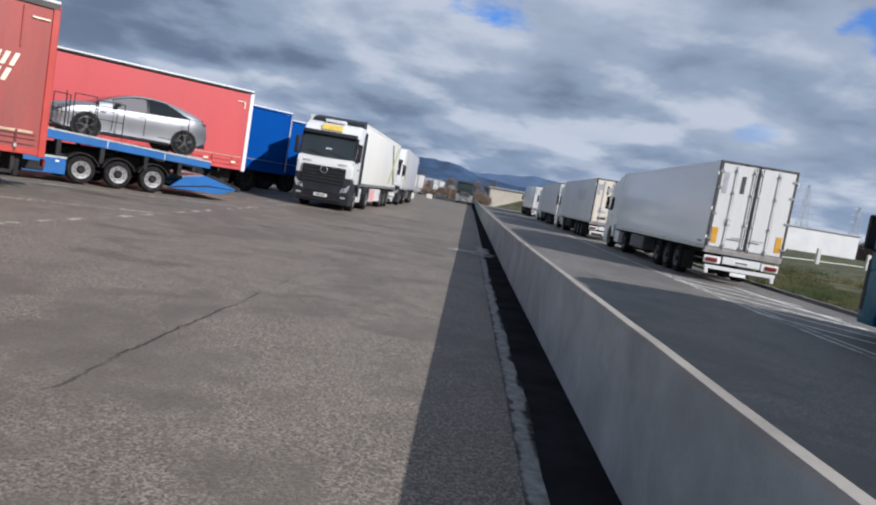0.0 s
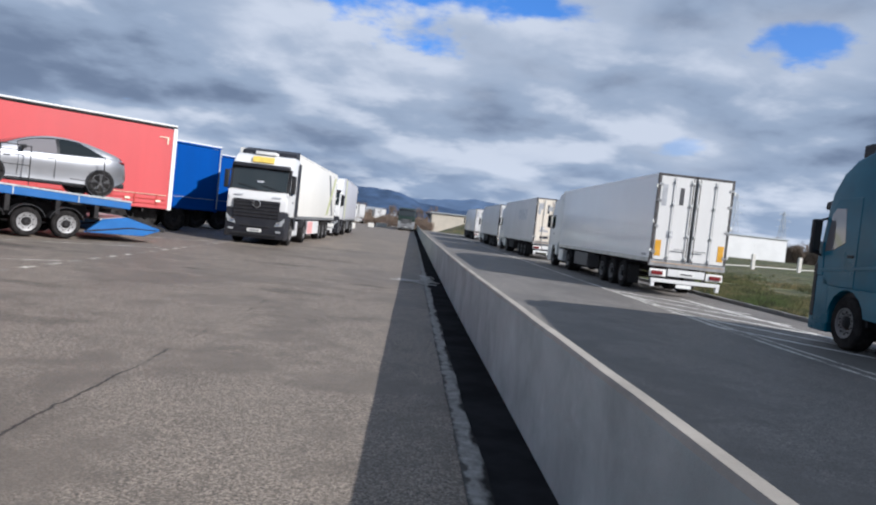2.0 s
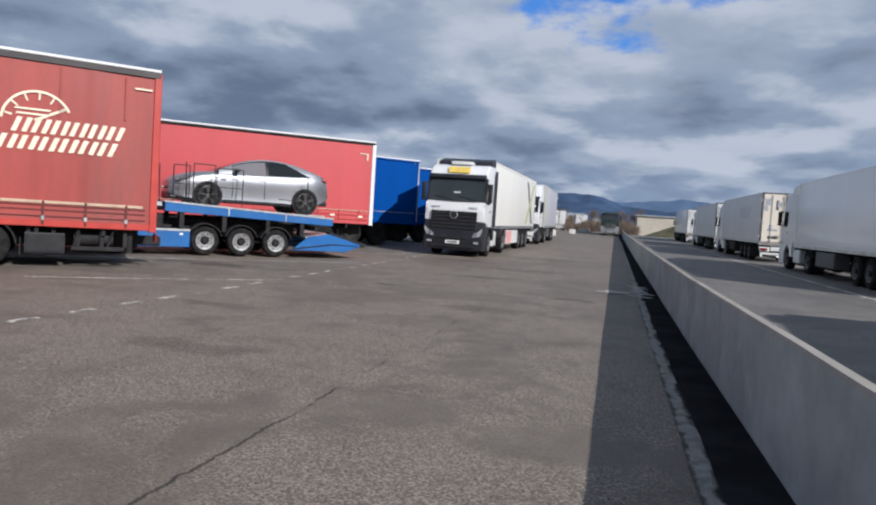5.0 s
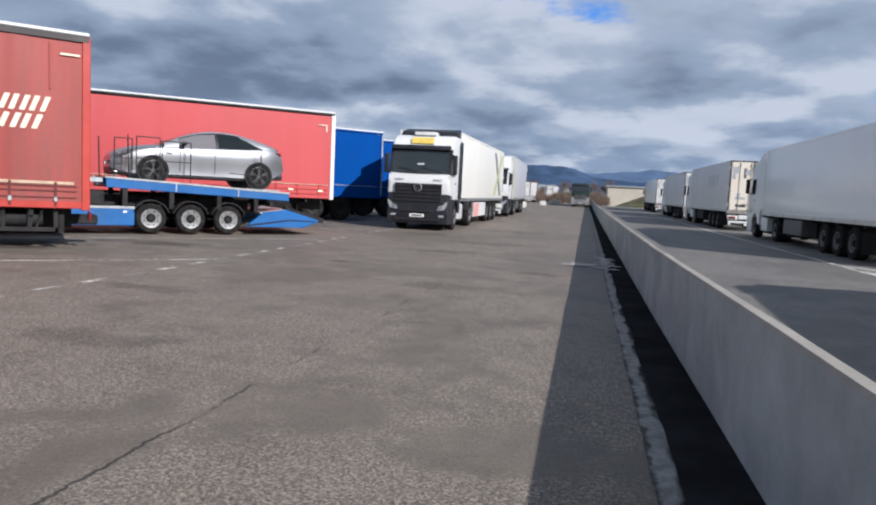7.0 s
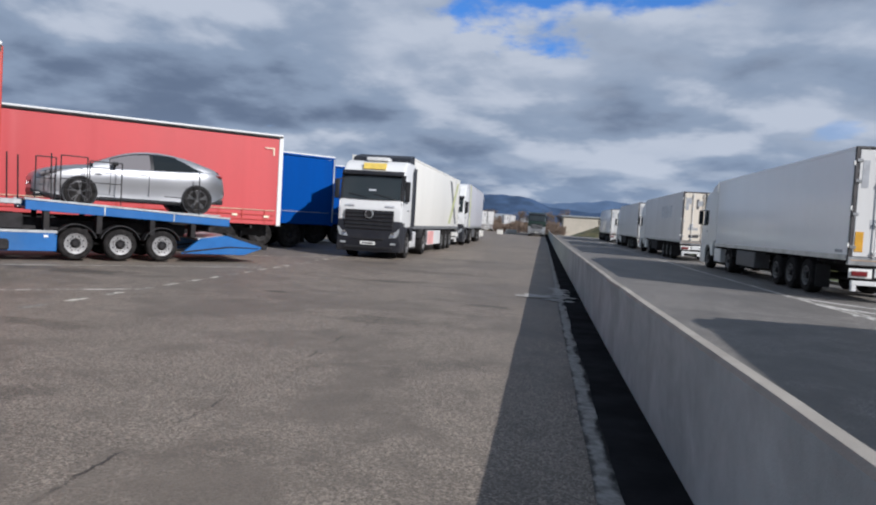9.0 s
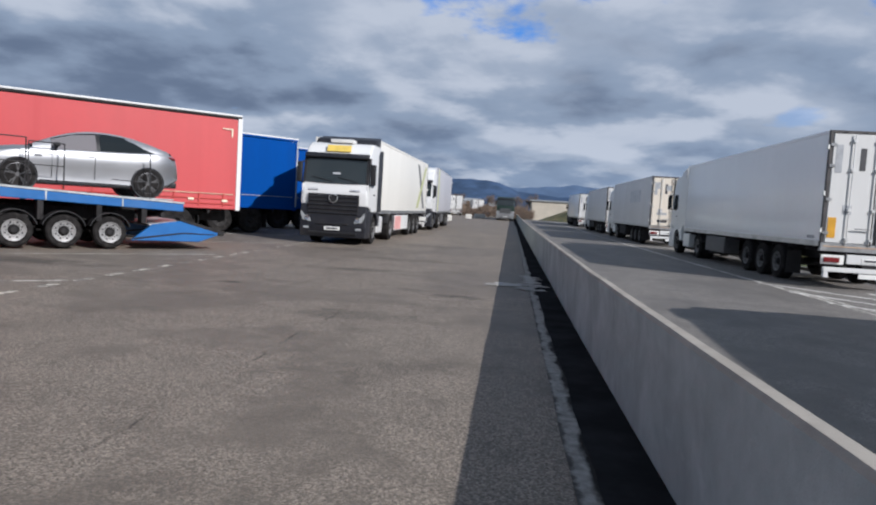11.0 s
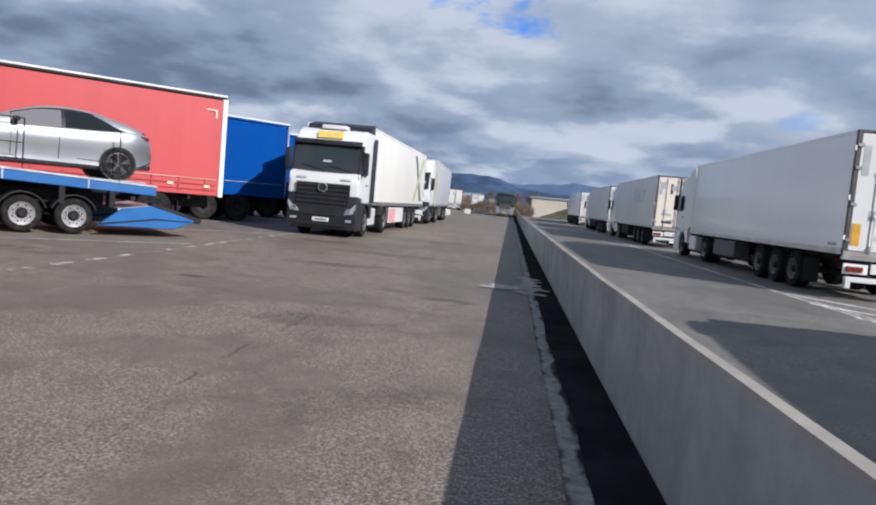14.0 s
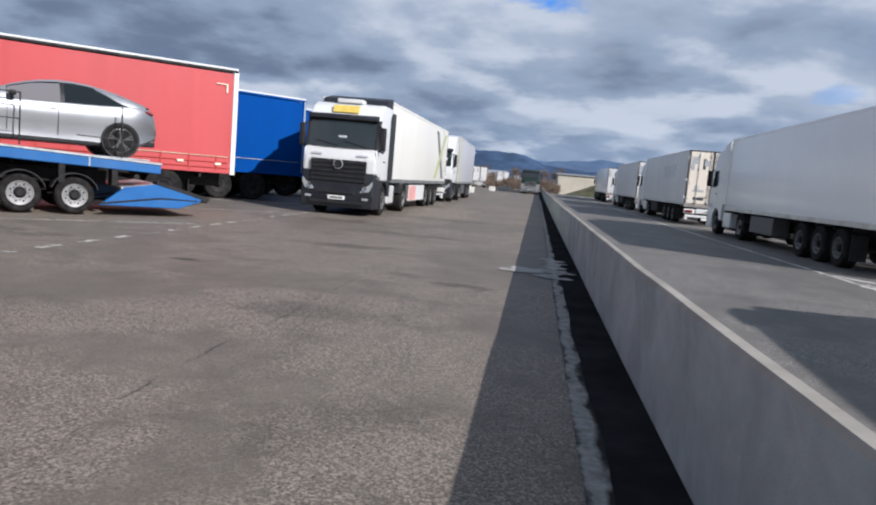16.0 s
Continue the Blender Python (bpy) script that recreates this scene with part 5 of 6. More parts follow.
    for k in range(2):
        flat([(c - 0.36 + 0.03 * k, zc + 0.26 - 0.09 * k), (c + 0.22, zc + 0.26 - 0.09 * k), (c + 0.20, zc + 0.225 - 0.09 * k), (c - 0.38 + 0.03 * k, zc + 0.225 - 0.09 * k)], LOGO, "bar_print")
    for row, (s0, s1, z0, z1, cnt) in enumerate(((-2.55, -0.66, 2.53, 2.80, 6), (-2.78, -0.78, 2.21, 2.47, 6))):
        wide = (s1 - s0) / cnt
        for k in range(cnt):
            a0, a1 = s0 + wide * k, s0 + wide * (k + 0.80)
            lean = 0.10
            stroke = (a1 - a0) * 0.34
            for c0 in (a0, a1 - stroke):
                flat([(c0, z0), (c0 + stroke, z0), (c0 + stroke + lean, z1), (c0 + lean, z1)], LOGO, "bar_print")
    flat([(-0.48, 3.62), (-0.16, 3.62), (-0.16, 3.585), (-0.48, 3.585)], LOGO, "bar_print")
    return t


red_courier()


def red_long():
    x, y, turn = bay(-8.72, 27.25, 38.5)
    t = curtain_trailer("curtain_trailer", "bright red curtain-sided semi-trailer with white roof edge", on_ground(x, y, turn, -13.6), RED, WHITE, floor=1.0, hem=1.46, trim=None, seed=9.0, straps=False, height=3.96, board=RED, rear_mat=WHITE, sill_mat=RED)
    # Rims take the dark chassis colour to stand for shade under the trailer.
    running_gear(t, 1.275, (1.9, 3.2, 4.5), 0.5, 1.0, 13.6, [(-1, 6.6, 8.2, 0.42, 0.9, CHASSIS, "pallet_box")], rim=CHASSIS)
    # lighter lashing lines low on the curtain
    for z in (1.14, 1.30, 1.46):
        part("lashing_line", blk(-1.312, -1.300, 0.2, 13.4, z - 0.012, z + 0.012), CREAM_TRIM if z > 1.4 else RED_FRAME, t)
    for k in range(9):
        part("lashing_hook", blk(-1.318, -1.300, 0.5 + 0.75 * k, 0.53 + 0.75 * k, 1.06, 1.47), RED_FRAME, t)
    part("print", blk(-1.316, -1.308, 0.28, 0.60, 3.52, 3.55), LOGO, t)
    part("print", blk(-1.316, -1.308, 0.28, 0.32, 3.30, 3.52), LOGO, t)
    for y0, z0 in ((0.38, 1.21), (1.42, 1.23)):
        part("patch", blk(-1.322, -1.308, y0, y0 + 0.17, z0, z0 + 0.07, bevel=0.004), LOGO, t, "small pale sewn patch")

red_long()


def blue_long(x, y, ang, label, seed):
    x, y, turn = bay(x, y, ang)
    t = curtain_trailer("curtain_trailer", label, on_ground(x, y, turn, -13.6), BLUE, BLUE, floor=1.0, hem=1.50, trim=None, seed=seed, straps=False, height=3.86, board=BLUE, rear_mat=BLUE, roof_mat=WHITE, rail_mat=BLUE)
    # Dark rim colour paints in the shade beneath the load floor.
    running_gear(t, 1.275, (1.9, 3.2, 4.5), 0.5, 1.0, 13.6, [(-1, 6.6, 8.2, 0.42, 0.9, CHASSIS, "pallet_box")], rim=CHASSIS)
    part("lashing_line", blk(-1.304, -1.292, 0.2, 13.4, 1.49, 1.51), GALV, t)
    part("corner_trim", blk(-1.312, -1.300, 0.0, 0.06, 1.1, 3.8), GALV, t)


blue_long(-8.85, 33.45, 46, "deep blue curtain-sided semi-trailer in a slanting bay", 14.0)
blue_long(-8.60, 39.4, 46, "blue curtain-sided semi-trailer mostly hidden by its neighbour", 19.0)


# ---------------------------------------------------------------- car transporter
TX, TY, TA = -9.95, 20.35, 46.0


def transporter():
    hw = 1.2
    x, y, turn = bay(TX, TY, TA, hw)
    m = pose(x, y, lift(y) + 0.03, 0, 0, turn)
    t = thing("car_transporter", "blue low car-transporter trailer with three axles", "trailer", m)
    r = 0.375
    S = lambda s: -s                                  # s: metres towards the tail
    for s in (-0.94, 0.03, 1.0):
        for side in (-1, 1):
            wheel(t, side * (hw - 0.17), S(s), r, 0.30, 0.235, None, side, 0.03, 0.10, bolts=8)
            mudguard(t, side * (hw - 0.34), side * hw, S(s), r, r + 0.07, 18, 162)
        part("axle", tube(B(), (-hw + 0.2, S(s), r), (hw - 0.2, S(s), r), 0.06, 8), CHASSIS, t)
    for side in (-1, 1):
        x0, x1 = (-hw, -hw + 0.10) if side < 0 else (hw - 0.10, hw)
        # low blue side box ahead of the wheels
        part("side_box", prism(B(), [(S(-1.33), 0.18), (S(-1.33), 0.63), (S(-6.5), 0.60), (S(-6.5), 0.16)], x0, x1 + (0.3 if side < 0 else 0.0), bevel=0.015), TRANSPORT_BLUE, t, "blue side box")
        for q in (-1.55, -3.1, -4.6):
            part("reflector", blk(side * hw - 0.006, side * hw + 0.006, S(q) - 0.045, S(q) + 0.045, 0.50, 0.55, bevel=0.004), PLATE, t, "small white reflector")
        for q in (-0.35, 1.25):
            z = 1.11 - 0.0365 * (q + 1.98)
            part("beam_seam", blk(side * hw - 0.008, side * hw + 0.008, S(q) - 0.015, S(q) + 0.015, z + 0.01, z + 0.21), GALV, t)
        part("box_trim", prism(B(), [(S(-1.33), 0.60), (S(-1.33), 0.66), (S(-6.5), 0.63), (S(-6.5), 0.57)], x0 - 0.012, x1 + 0.012, bevel=0.006), GALV, t)
        # sloping deck beam
        part("deck_beam", prism(B(), [(S(-1.98), 1.11), (S(-1.98), 1.335), (S(2.68), 1.13), (S(2.68), 0.94)], x0, x1, bevel=0.012), TRANSPORT_BLUE, t, "blue sloping deck beam")
        part("deck_lip", prism(B(), [(S(-2.0), 1.335), (S(-2.0), 1.385), (S(2.70), 1.18), (S(2.70), 1.13)], x0 - 0.015, x1 + 0.02, bevel=0.006), GALV, t, "galvanised deck lip")
        part("deck_plate", prism(B(), [(S(-1.98), 1.15), (S(-1.98), 1.18), (S(2.68), 1.03), (S(2.68), 1.0)], x1 if side < 0 else x0 - 0.62, x1 + 0.62 if side < 0 else x0), GALV, t)
        for s in (-1.55, -0.45, 0.75, 1.75):
            part("deck_support", blk(x0 + 0.02, x1 + (0.25 if side < 0 else 0.0), S(s) - 0.06, S(s) + 0.06, 0.62, 1.14 - 0.045 * (s + 2), bevel=0.01), CHASSIS, t)
        part("main_rail", blk(side * 0.55 - 0.07, side * 0.55 + 0.07, S(1.7), S(-6.5), 0.62, 0.92, bevel=0.015), CHASSIS, t)
        # wheel runway the car stands on
        part("runway", blk(side * 0.75 - 0.22, side * 0.75 + 0.22, S(2.5), S(-1.7), 1.205, 1.235, bevel=0.006), GALV, t, "galvanised wheel runway")
        for s in (0.05, 0.55, 1.05, 1.55, 2.1):
            part("runway_bracket", blk(side * 0.95 - 0.06, side * 0.95 + 0.06, S(s) - 0.11, S(s) + 0.11, 1.05, 1.205, bevel=0.01), RUST_RED, t, "red runway bracket")
        # folded loading ramp behind the wheels
        ramp = part("ramp_side", prism(B(), [(S(1.46), 0.20), (S(1.95), 0.60), (S(2.60), 0.70), (S(3.60), 0.42), (S(3.58), 0.36), (S(3.10), 0.19)], x0 - 0.004, x1, bevel=0.014), TRANSPORT_BLUE, t, "blue folded ramp")
        part("ramp_rib", prism(B(), [(S(1.50), 0.26), (S(2.70), 0.42), (S(3.50), 0.39), (S(3.50), 0.37), (S(2.70), 0.385), (S(1.52), 0.22)], x0 - 0.02, x1 - 0.06, bevel=0.008), CHASSIS, ramp)
        part("ramp_edge", prism(B(), [(S(2.60), 0.71), (S(2.62), 0.77), (S(3.80), 0.46), (S(3.74), 0.34)], x0 + 0.02, x1 + 0.25, bevel=0.008), CHASSIS, ramp)
    part("ramp_tread", prism(B(), [(S(1.9), 0.60), (S(2.7), 0.72), (S(3.6), 0.44), (S(3.6), 0.40), (S(2.7), 0.67), (S(1.9), 0.55)], -hw + 0.1, hw - 0.1), GALV, t)
    part("cross_tube", tube(B(), (-hw + 0.05, S(2.2), 0.84), (hw - 0.05, S(2.2), 0.84), 0.06, 8), CHASSIS, t)
    part("head_block", blk(-hw + 0.1, hw - 0.1, S(-2.0), S(-6.4), 0.66, 1.02, bevel=0.03), CHASSIS, t)
    part("upper_deck_front", blk(-hw, hw, S(-2.05), S(-6.5), 1.22, 1.34, bevel=0.015), GALV, t)
    # guard rails of thin bar along the flank
    def hoop(s0, s1, z0, z1, name="guard_rail"):
        bm = B()
        for s_, za in ((s0, z0), (s1, z0)):
            tube(bm, (-hw + 0.04, S(s_), za), (-hw + 0.04, S(s_), z1), 0.014, 8)
        tube(bm, (-hw + 0.04, S(s0), z1), (-hw + 0.04, S(s1), z1 - 0.0), 0.014, 8)
        tube(bm, (-hw + 0.04, S(s0), (z0 + z1) / 2), (-hw + 0.04, S(s1), (z0 + z1) / 2), 0.010, 8)
        part(name, bm, PLASTIC, t, "thin black guard rail")
    hoop(-1.80, -1.40, 1.36, 2.33)
    hoop(-1.30, -0.75, 1.34, 2.40)
    hoop(-0.70, 0.0, 1.32, 2.33)
    for s, z1 in ((-2.33, 2.36), (-2.12, 2.32), (1.88, 2.28), (-1.47, 2.42)):
        part("guard_post", tube(B(), (-hw + 0.04, S(s), 1.20), (-hw + 0.04, S(s) + 0.03, z1), 0.016, 8), PLASTIC, t)
    part("guard_wire", tube(B(), (-hw + 0.04, S(1.0), 1.62), (-hw + 0.04, S(1.95), 1.60), 0.012, 6), PLASTIC, t)
    return m


TRANSPORTER_POSE = transporter()


def loft(rings, closed_ends=True):
    """Joins mirrored half outlines, each a list of (x, z) at a y, into a body."""
    bm = B()
    rows = []
    for y, half in rings:
        pts = [(x, z) for x, z in half] + [(-x, z) for x, z in reversed(half) if abs(x) > 1e-6]
        rows.append([bm.verts.new((x, y, z)) for x, z in pts])
    for a, b in zip(rows, rows[1:]):
        for j in range(len(a)):
            bm.faces.new((a[j], a[(j + 1) % len(a)], b[(j + 1) % len(a)], b[j]))
    bm.faces.new(rows[0])
    bm.faces.new(rows[-1][::-1])
    return bm


def curve_at(table, c):
    xs, ys = [p[0] for p in table], [p[1] for p in table]
    return float(np.interp(c, xs, ys))


def silver_car():
    base = TRANSPORTER_POSE @ pose(0.12, -0.46, 1.237, 0, 0, 0)
    t = thing("silver_car", "silver electric hatchback with dark alloy wheels on a transporter", "car", base)
    L = 4.52
    F = lambda c: L / 2 - c                       # c: metres back from the nose
    top = [(0.0, 0.70), (0.06, 0.78), (0.2, 0.86), (0.5, 0.96), (0.9, 1.03), (1.3, 1.065), (1.6, 1.02), (3.4, 1.065), (4.05, 1.13), (4.32, 1.135), (4.42, 1.07), (4.49, 0.90), (4.52, 0.68)]
    belt = [(0.0, 0.58), (0.1, 0.68), (0.4, 0.82), (0.9, 0.93), (1.3, 0.975), (2.5, 1.015), (3.4, 1.055), (3.9, 1.095), (4.25, 1.09), (4.40, 1.02), (4.48, 0.86), (4.52, 0.64)]
    wide = [(0.0, 0.58), (0.06, 0.70), (0.2, 0.82), (0.5, 0.895), (0.95, 0.94), (1.45, 0.918), (2.3, 0.900), (3.0, 0.912), (3.72, 0.955), (4.1, 0.928), (4.4, 0.80), (4.52, 0.66)]
    under = [(0.0, 0.34), (0.2, 0.22), (0.5, 0.18), (4.0, 0.20), (4.3, 0.30), (4.52, 0.42)]
    rings = []
    for c in (0.0, 0.03, 0.08, 0.2, 0.35, 0.5, 0.7, 0.9, 1.1, 1.3, 1.6, 2.0, 2.5, 3.0, 3.3, 3.6, 3.9, 4.1, 4.25, 4.36, 4.44, 4.49, 4.52):
        w, u, b, tp = curve_at(wide, c), curve_at(under, c), curve_at(belt, c), curve_at(top, c)
        sill = u + 0.12
        rings.append((F(c), [(0.0, u), (w * 0.80, u), (w * 0.955, sill - 0.04), (w * 0.945, sill + 0.10), (w * 0.975, u + (b - u) * 0.50), (w, u + (b - u) * 0.68), (w * 0.992, b - 0.11), (w * 0.962, b - 0.02), (w * 0.945, b), (w * 0.86, b + (tp - b) * 0.55), (w * 0.5, tp - 0.012), (0.0, tp)]))
    part("body_shell", loft(rings), SILVER, t, "silver metallic body", True)
    # glasshouse
    roof = [(1.18, 1.05), (1.4, 1.155), (1.7, 1.295), (2.05, 1.425), (2.4, 1.495), (2.75, 1.510), (3.05, 1.490), (3.35, 1.435), (3.7, 1.335), (4.05, 1.215), (4.30, 1.135)]
    rings = []
    for c in (1.18, 1.25, 1.4, 1.55, 1.7, 1.85, 2.05, 2.2, 2.4, 2.55, 2.75, 2.9, 3.05, 3.2, 3.35, 3.5, 3.7, 3.85, 4.05, 4.2, 4.30):
        tp, b, w = curve_at(roof, c), curve_at(belt, c) - 0.02, curve_at(wide, c)
        h = max(tp - b, 0.02)
        edge = w * 0.955 - 0.02
        rings.append((F(c), [(0.0, b - 0.05), (edge, b - 0.05), (edge, b), (edge - 0.12 * min(1, h / 0.5), b + h * 0.55), (edge - 0.26 * min(1, h / 0.5), b + h * 0.88), (edge - 0.42 * min(1, h / 0.5), tp - 0.02 * min(1, h)), (0.0, tp)]))
    part("glass_roof", loft(rings), GLASS, t, "dark glass roof and rear window", True)
    # side windows and pillars
    def side_panel(cs, lo, hi, out, name, mat_, label="", taper=0.0):
        for s in (-1, 1):
            bm = B()
            rows = []
            for c in cs:
                tp, b, w = curve_at(roof, c), curve_at(belt, c) - 0.02, curve_at(wide, c)
                h = max(tp - b, 0.02)
                edge = w * 0.955 - 0.02
                q = min(1, h / 0.5)
                line = [(edge, b), (edge - 0.12 * q, b + h * 0.55), (edge - 0.26 * q, b + h * 0.88)]
                row = []
                tip = min(1.0, (cs[-1] - c) / taper + 0.06) if taper else 1.0
                for f in np.linspace(lo, lo + (hi - lo) * tip, 4):
                    if f < 0.55:
                        g = f / 0.55
                        p = (line[0][0] + (line[1][0] - line[0][0]) * g, line[0][1] + (line[1][1] - line[0][1]) * g)
                    else:
                        g = (f - 0.55) / 0.33
                        p = (line[1][0] + (line[2][0] - line[1][0]) * g, line[1][1] + (line[2][1] - line[1][1]) * g)
                    row.append(bm.verts.new((s * (p[0] + out), F(c), p[1] + out * 0.3)))
                rows.append(row)
            for a, b_ in zip(rows, rows[1:]):
                for j in range(3):
                    bm.faces.new((a[j], a[j + 1], b_[j + 1], b_[j]))
            ret = bmesh.ops.extrude_face_region(bm, geom=bm.faces[:])
            for v in ret["geom"]:
                if isinstance(v, bmesh.types.BMVert):
                    v.co.x *= 0.99
            part(name, bm, mat_, t, label, True)
    side_panel([1.62, 1.75, 1.9, 2.05, 2.25, 2.56], 0.05, 0.82, 0.012, "front_window", GLASS_LIGHT, "side window with paleness painted into its glass")
    side_panel([2.64, 2.8, 3.0, 3.2, 3.4, 3.6, 3.75, 3.88], 0.05, 0.82, 0.014, "rear_window", GLASS, taper=0.62)
    side_panel([2.55, 2.60, 2.65], 0.0, 0.86, 0.010, "door_pillar", CAR_TRIM)
    side_panel([1.3, 1.6, 2.0, 2.4, 2.8, 3.2, 3.6, 3.9, 4.15], -0.02, 0.05, 0.016, "belt_trim", CAR_TRIM, "black strip under the windows")
    side_panel([1.24, 1.35, 1.5, 1.61], 0.02, 0.95, 0.010, "front_pillar", SILVER)
    side_panel([1.3, 1.5, 1.7, 1.9, 2.2, 2.5, 2.8, 3.1, 3.4, 3.7, 4.0, 4.2], 0.88, 0.97, 0.014, "roof_side", SILVER, "silver roof edge")
    side_panel([3.22, 3.4, 3.6, 3.84, 3.95, 4.05, 4.15, 4.24], 0.0, 0.88, 0.008, "rear_pillar", SILVER)
    for s in (-1, 1):
        w = 0.93
        for c in (0.96, 3.72):
            # Black disc paints the shaded gap round the wheel; the shell isn't cut.
            arch = part("wheel_arch", lathe(B(), [(s * (w - 0.30), 0.388), (s * (w + 0.010), 0.388), (s * (w + 0.006), 0.34)], 36), CAR_TRIM, t, "black disc for the shaded gap round the wheel", True)
            arch.location = (0, F(c), 0.355)
            wh = part("wheel", lathe(B(), [(-0.12, 0.26), (-0.12, 0.335), (-0.09, 0.355), (0.09, 0.355), (0.12, 0.335), (0.12, 0.26)], 36), TYRE, t, "", True)
            wh.location = (s * (w - 0.095), F(c), 0.355)
            part("rim", lathe(B(), [(s * 0.02, 0.05), (s * 0.03, 0.255), (s * 0.118, 0.268), (s * 0.122, 0.245), (s * 0.06, 0.235), (s * 0.05, 0.05)], 36), RIM_DARK, wh, "dark alloy rim", True)
            bm = B()
            for k in range(5):
                a = k * math.tau / 5 + 0.3
                for d in (-0.13, 0.13):
                    p0 = (s * 0.10, 0.05 * math.cos(a), 0.05 * math.sin(a))
                    p1 = (s * 0.115, 0.25 * math.cos(a + d), 0.25 * math.sin(a + d))
                    tube(bm, p0, p1, 0.024, 6, 0.016)
            tube(bm, (s * 0.05, 0, 0), (s * 0.125, 0, 0), 0.055, 14)
            part("spokes", bm, BOX_DARK, wh, "grey wheel spokes", True)
        part("sill", blk(s * 0.87 - 0.03, s * 0.87 + 0.022, F(3.30), F(1.38), 0.20, 0.28, bevel=0.02), CAR_TRIM, t, "black sill")
        for c0, c1 in ((1.62, 1.626), (2.52, 2.526), (3.42, 3.426)):
            part("door_gap", blk(s * 0.898 - 0.02, s * 0.898 + 0.006, F(c1), F(c0), 0.36, 0.96), CAR_TRIM, t)
        for c in (2.30, 3.18):
            part("door_handle", blk(s * 0.905 - 0.02, s * 0.905 + 0.010, F(c + 0.2), F(c), 0.875, 0.895, bevel=0.008), SILVER, t)
        mir = part("mirror", blk(s * 1.00 - 0.085, s * 1.00 + 0.085, F(1.76), F(1.63), 1.04, 1.14, bevel=0.035, seg=3), CAR_TRIM, t, "black door mirror", True)
        part("mirror_foot", tube(B(), (s * 0.84, F(1.7), 0.97), (s * 0.97, F(1.7), 1.04), 0.025, 8), CAR_TRIM, mir)
        part("headlamp", prism(B(), [(F(0.14), 0.68), (F(0.50), 0.80), (F(0.62), 0.88), (F(0.30), 0.835), (F(0.10), 0.74)], s * 0.80 - 0.09, s * 0.80 + 0.075, bevel=0.02), GLASS_LIGHT, t, "narrow headlamp")
        part("tail_lamp", prism(B(), [(F(4.40), 0.97), (F(4.14), 1.03), (F(4.16), 1.06), (F(4.37), 1.03)], s * 0.80 - 0.06, s * 0.80 + 0.085, bevel=0.012), LAMP_RED, t, "slim dark red tail lamp")
        part("repeater", blk(s * 0.925 - 0.01, s * 0.925 + 0.012, F(1.42), F(1.27), 0.80, 0.83), CAR_TRIM, t)
    part("front_intake", blk(-0.52, 0.52, F(0.10), F(-0.01), 0.28, 0.40, bevel=0.03, seg=2), CAR_TRIM, t)
    part("front_apron", blk(-0.70, 0.70, F(0.25), F(0.02), 0.20, 0.30, bevel=0.03, seg=2), CAR_TRIM, t)
    part("rear_apron", blk(-0.68, 0.68, F(4.50), F(4.15), 0.27, 0.42, bevel=0.04, seg=2), CAR_TRIM, t, "black rear apron")
    part("tail_spoiler", blk(-0.62, 0.62, F(4.36), F(4.22), 1.118, 1.140, bevel=0.010), CAR_TRIM, t)


silver_car()


# ---------------------------------------------------------------- the distance
def far_truck():
    m = on_ground(-0.75, 100.0, 180.5, 5.0)
    tractor("tractor_unit", "dark green lorry coming down the far end of the lane", m, GREEN, hw=1.2, lower=BOX_GREY, visor=True, mirrors=True, top=3.25)
    t = box_trailer("box_trailer", "dark covered trailer behind the green lorry", on_ground(-0.90, 116.5, 180.5, -13.5), CHASSIS, height=3.3, hw=1.2, tail=False, unit=False, amber=False)
    return t


far_truck()
for x, y, h in ((-13.4, 128, 3.9), (-10.2, 131, 3.7), (-16.8, 126, 4.0), (-7.0, 150, 3.6)):
    t = box_trailer("box_trailer", "white box trailer parked far down the lot", on_ground(x, y, 6, -9.0), WHITE, length=9.0, height=h, tail=True, unit=False, amber=False, group="far white trailers")


def concrete_block(x, y, w, turn):
    solid("concrete_block", brick(B(), -w / 2, w / 2, -0.3, 0.3, 0, 0.62, 0.04), POST_WHITE, "pale concrete block standing on the asphalt", "block", m=pose(x, y, lift(y), 0, 0, turn), group="concrete blocks")


for x, y, w, a in ((-7.2, 79.0, 1.8, 8), (-5.6, 97.0, 0.8, 0), (-4.6, 108.0, 1.6, 20)):
    concrete_block(x, y, w, a)


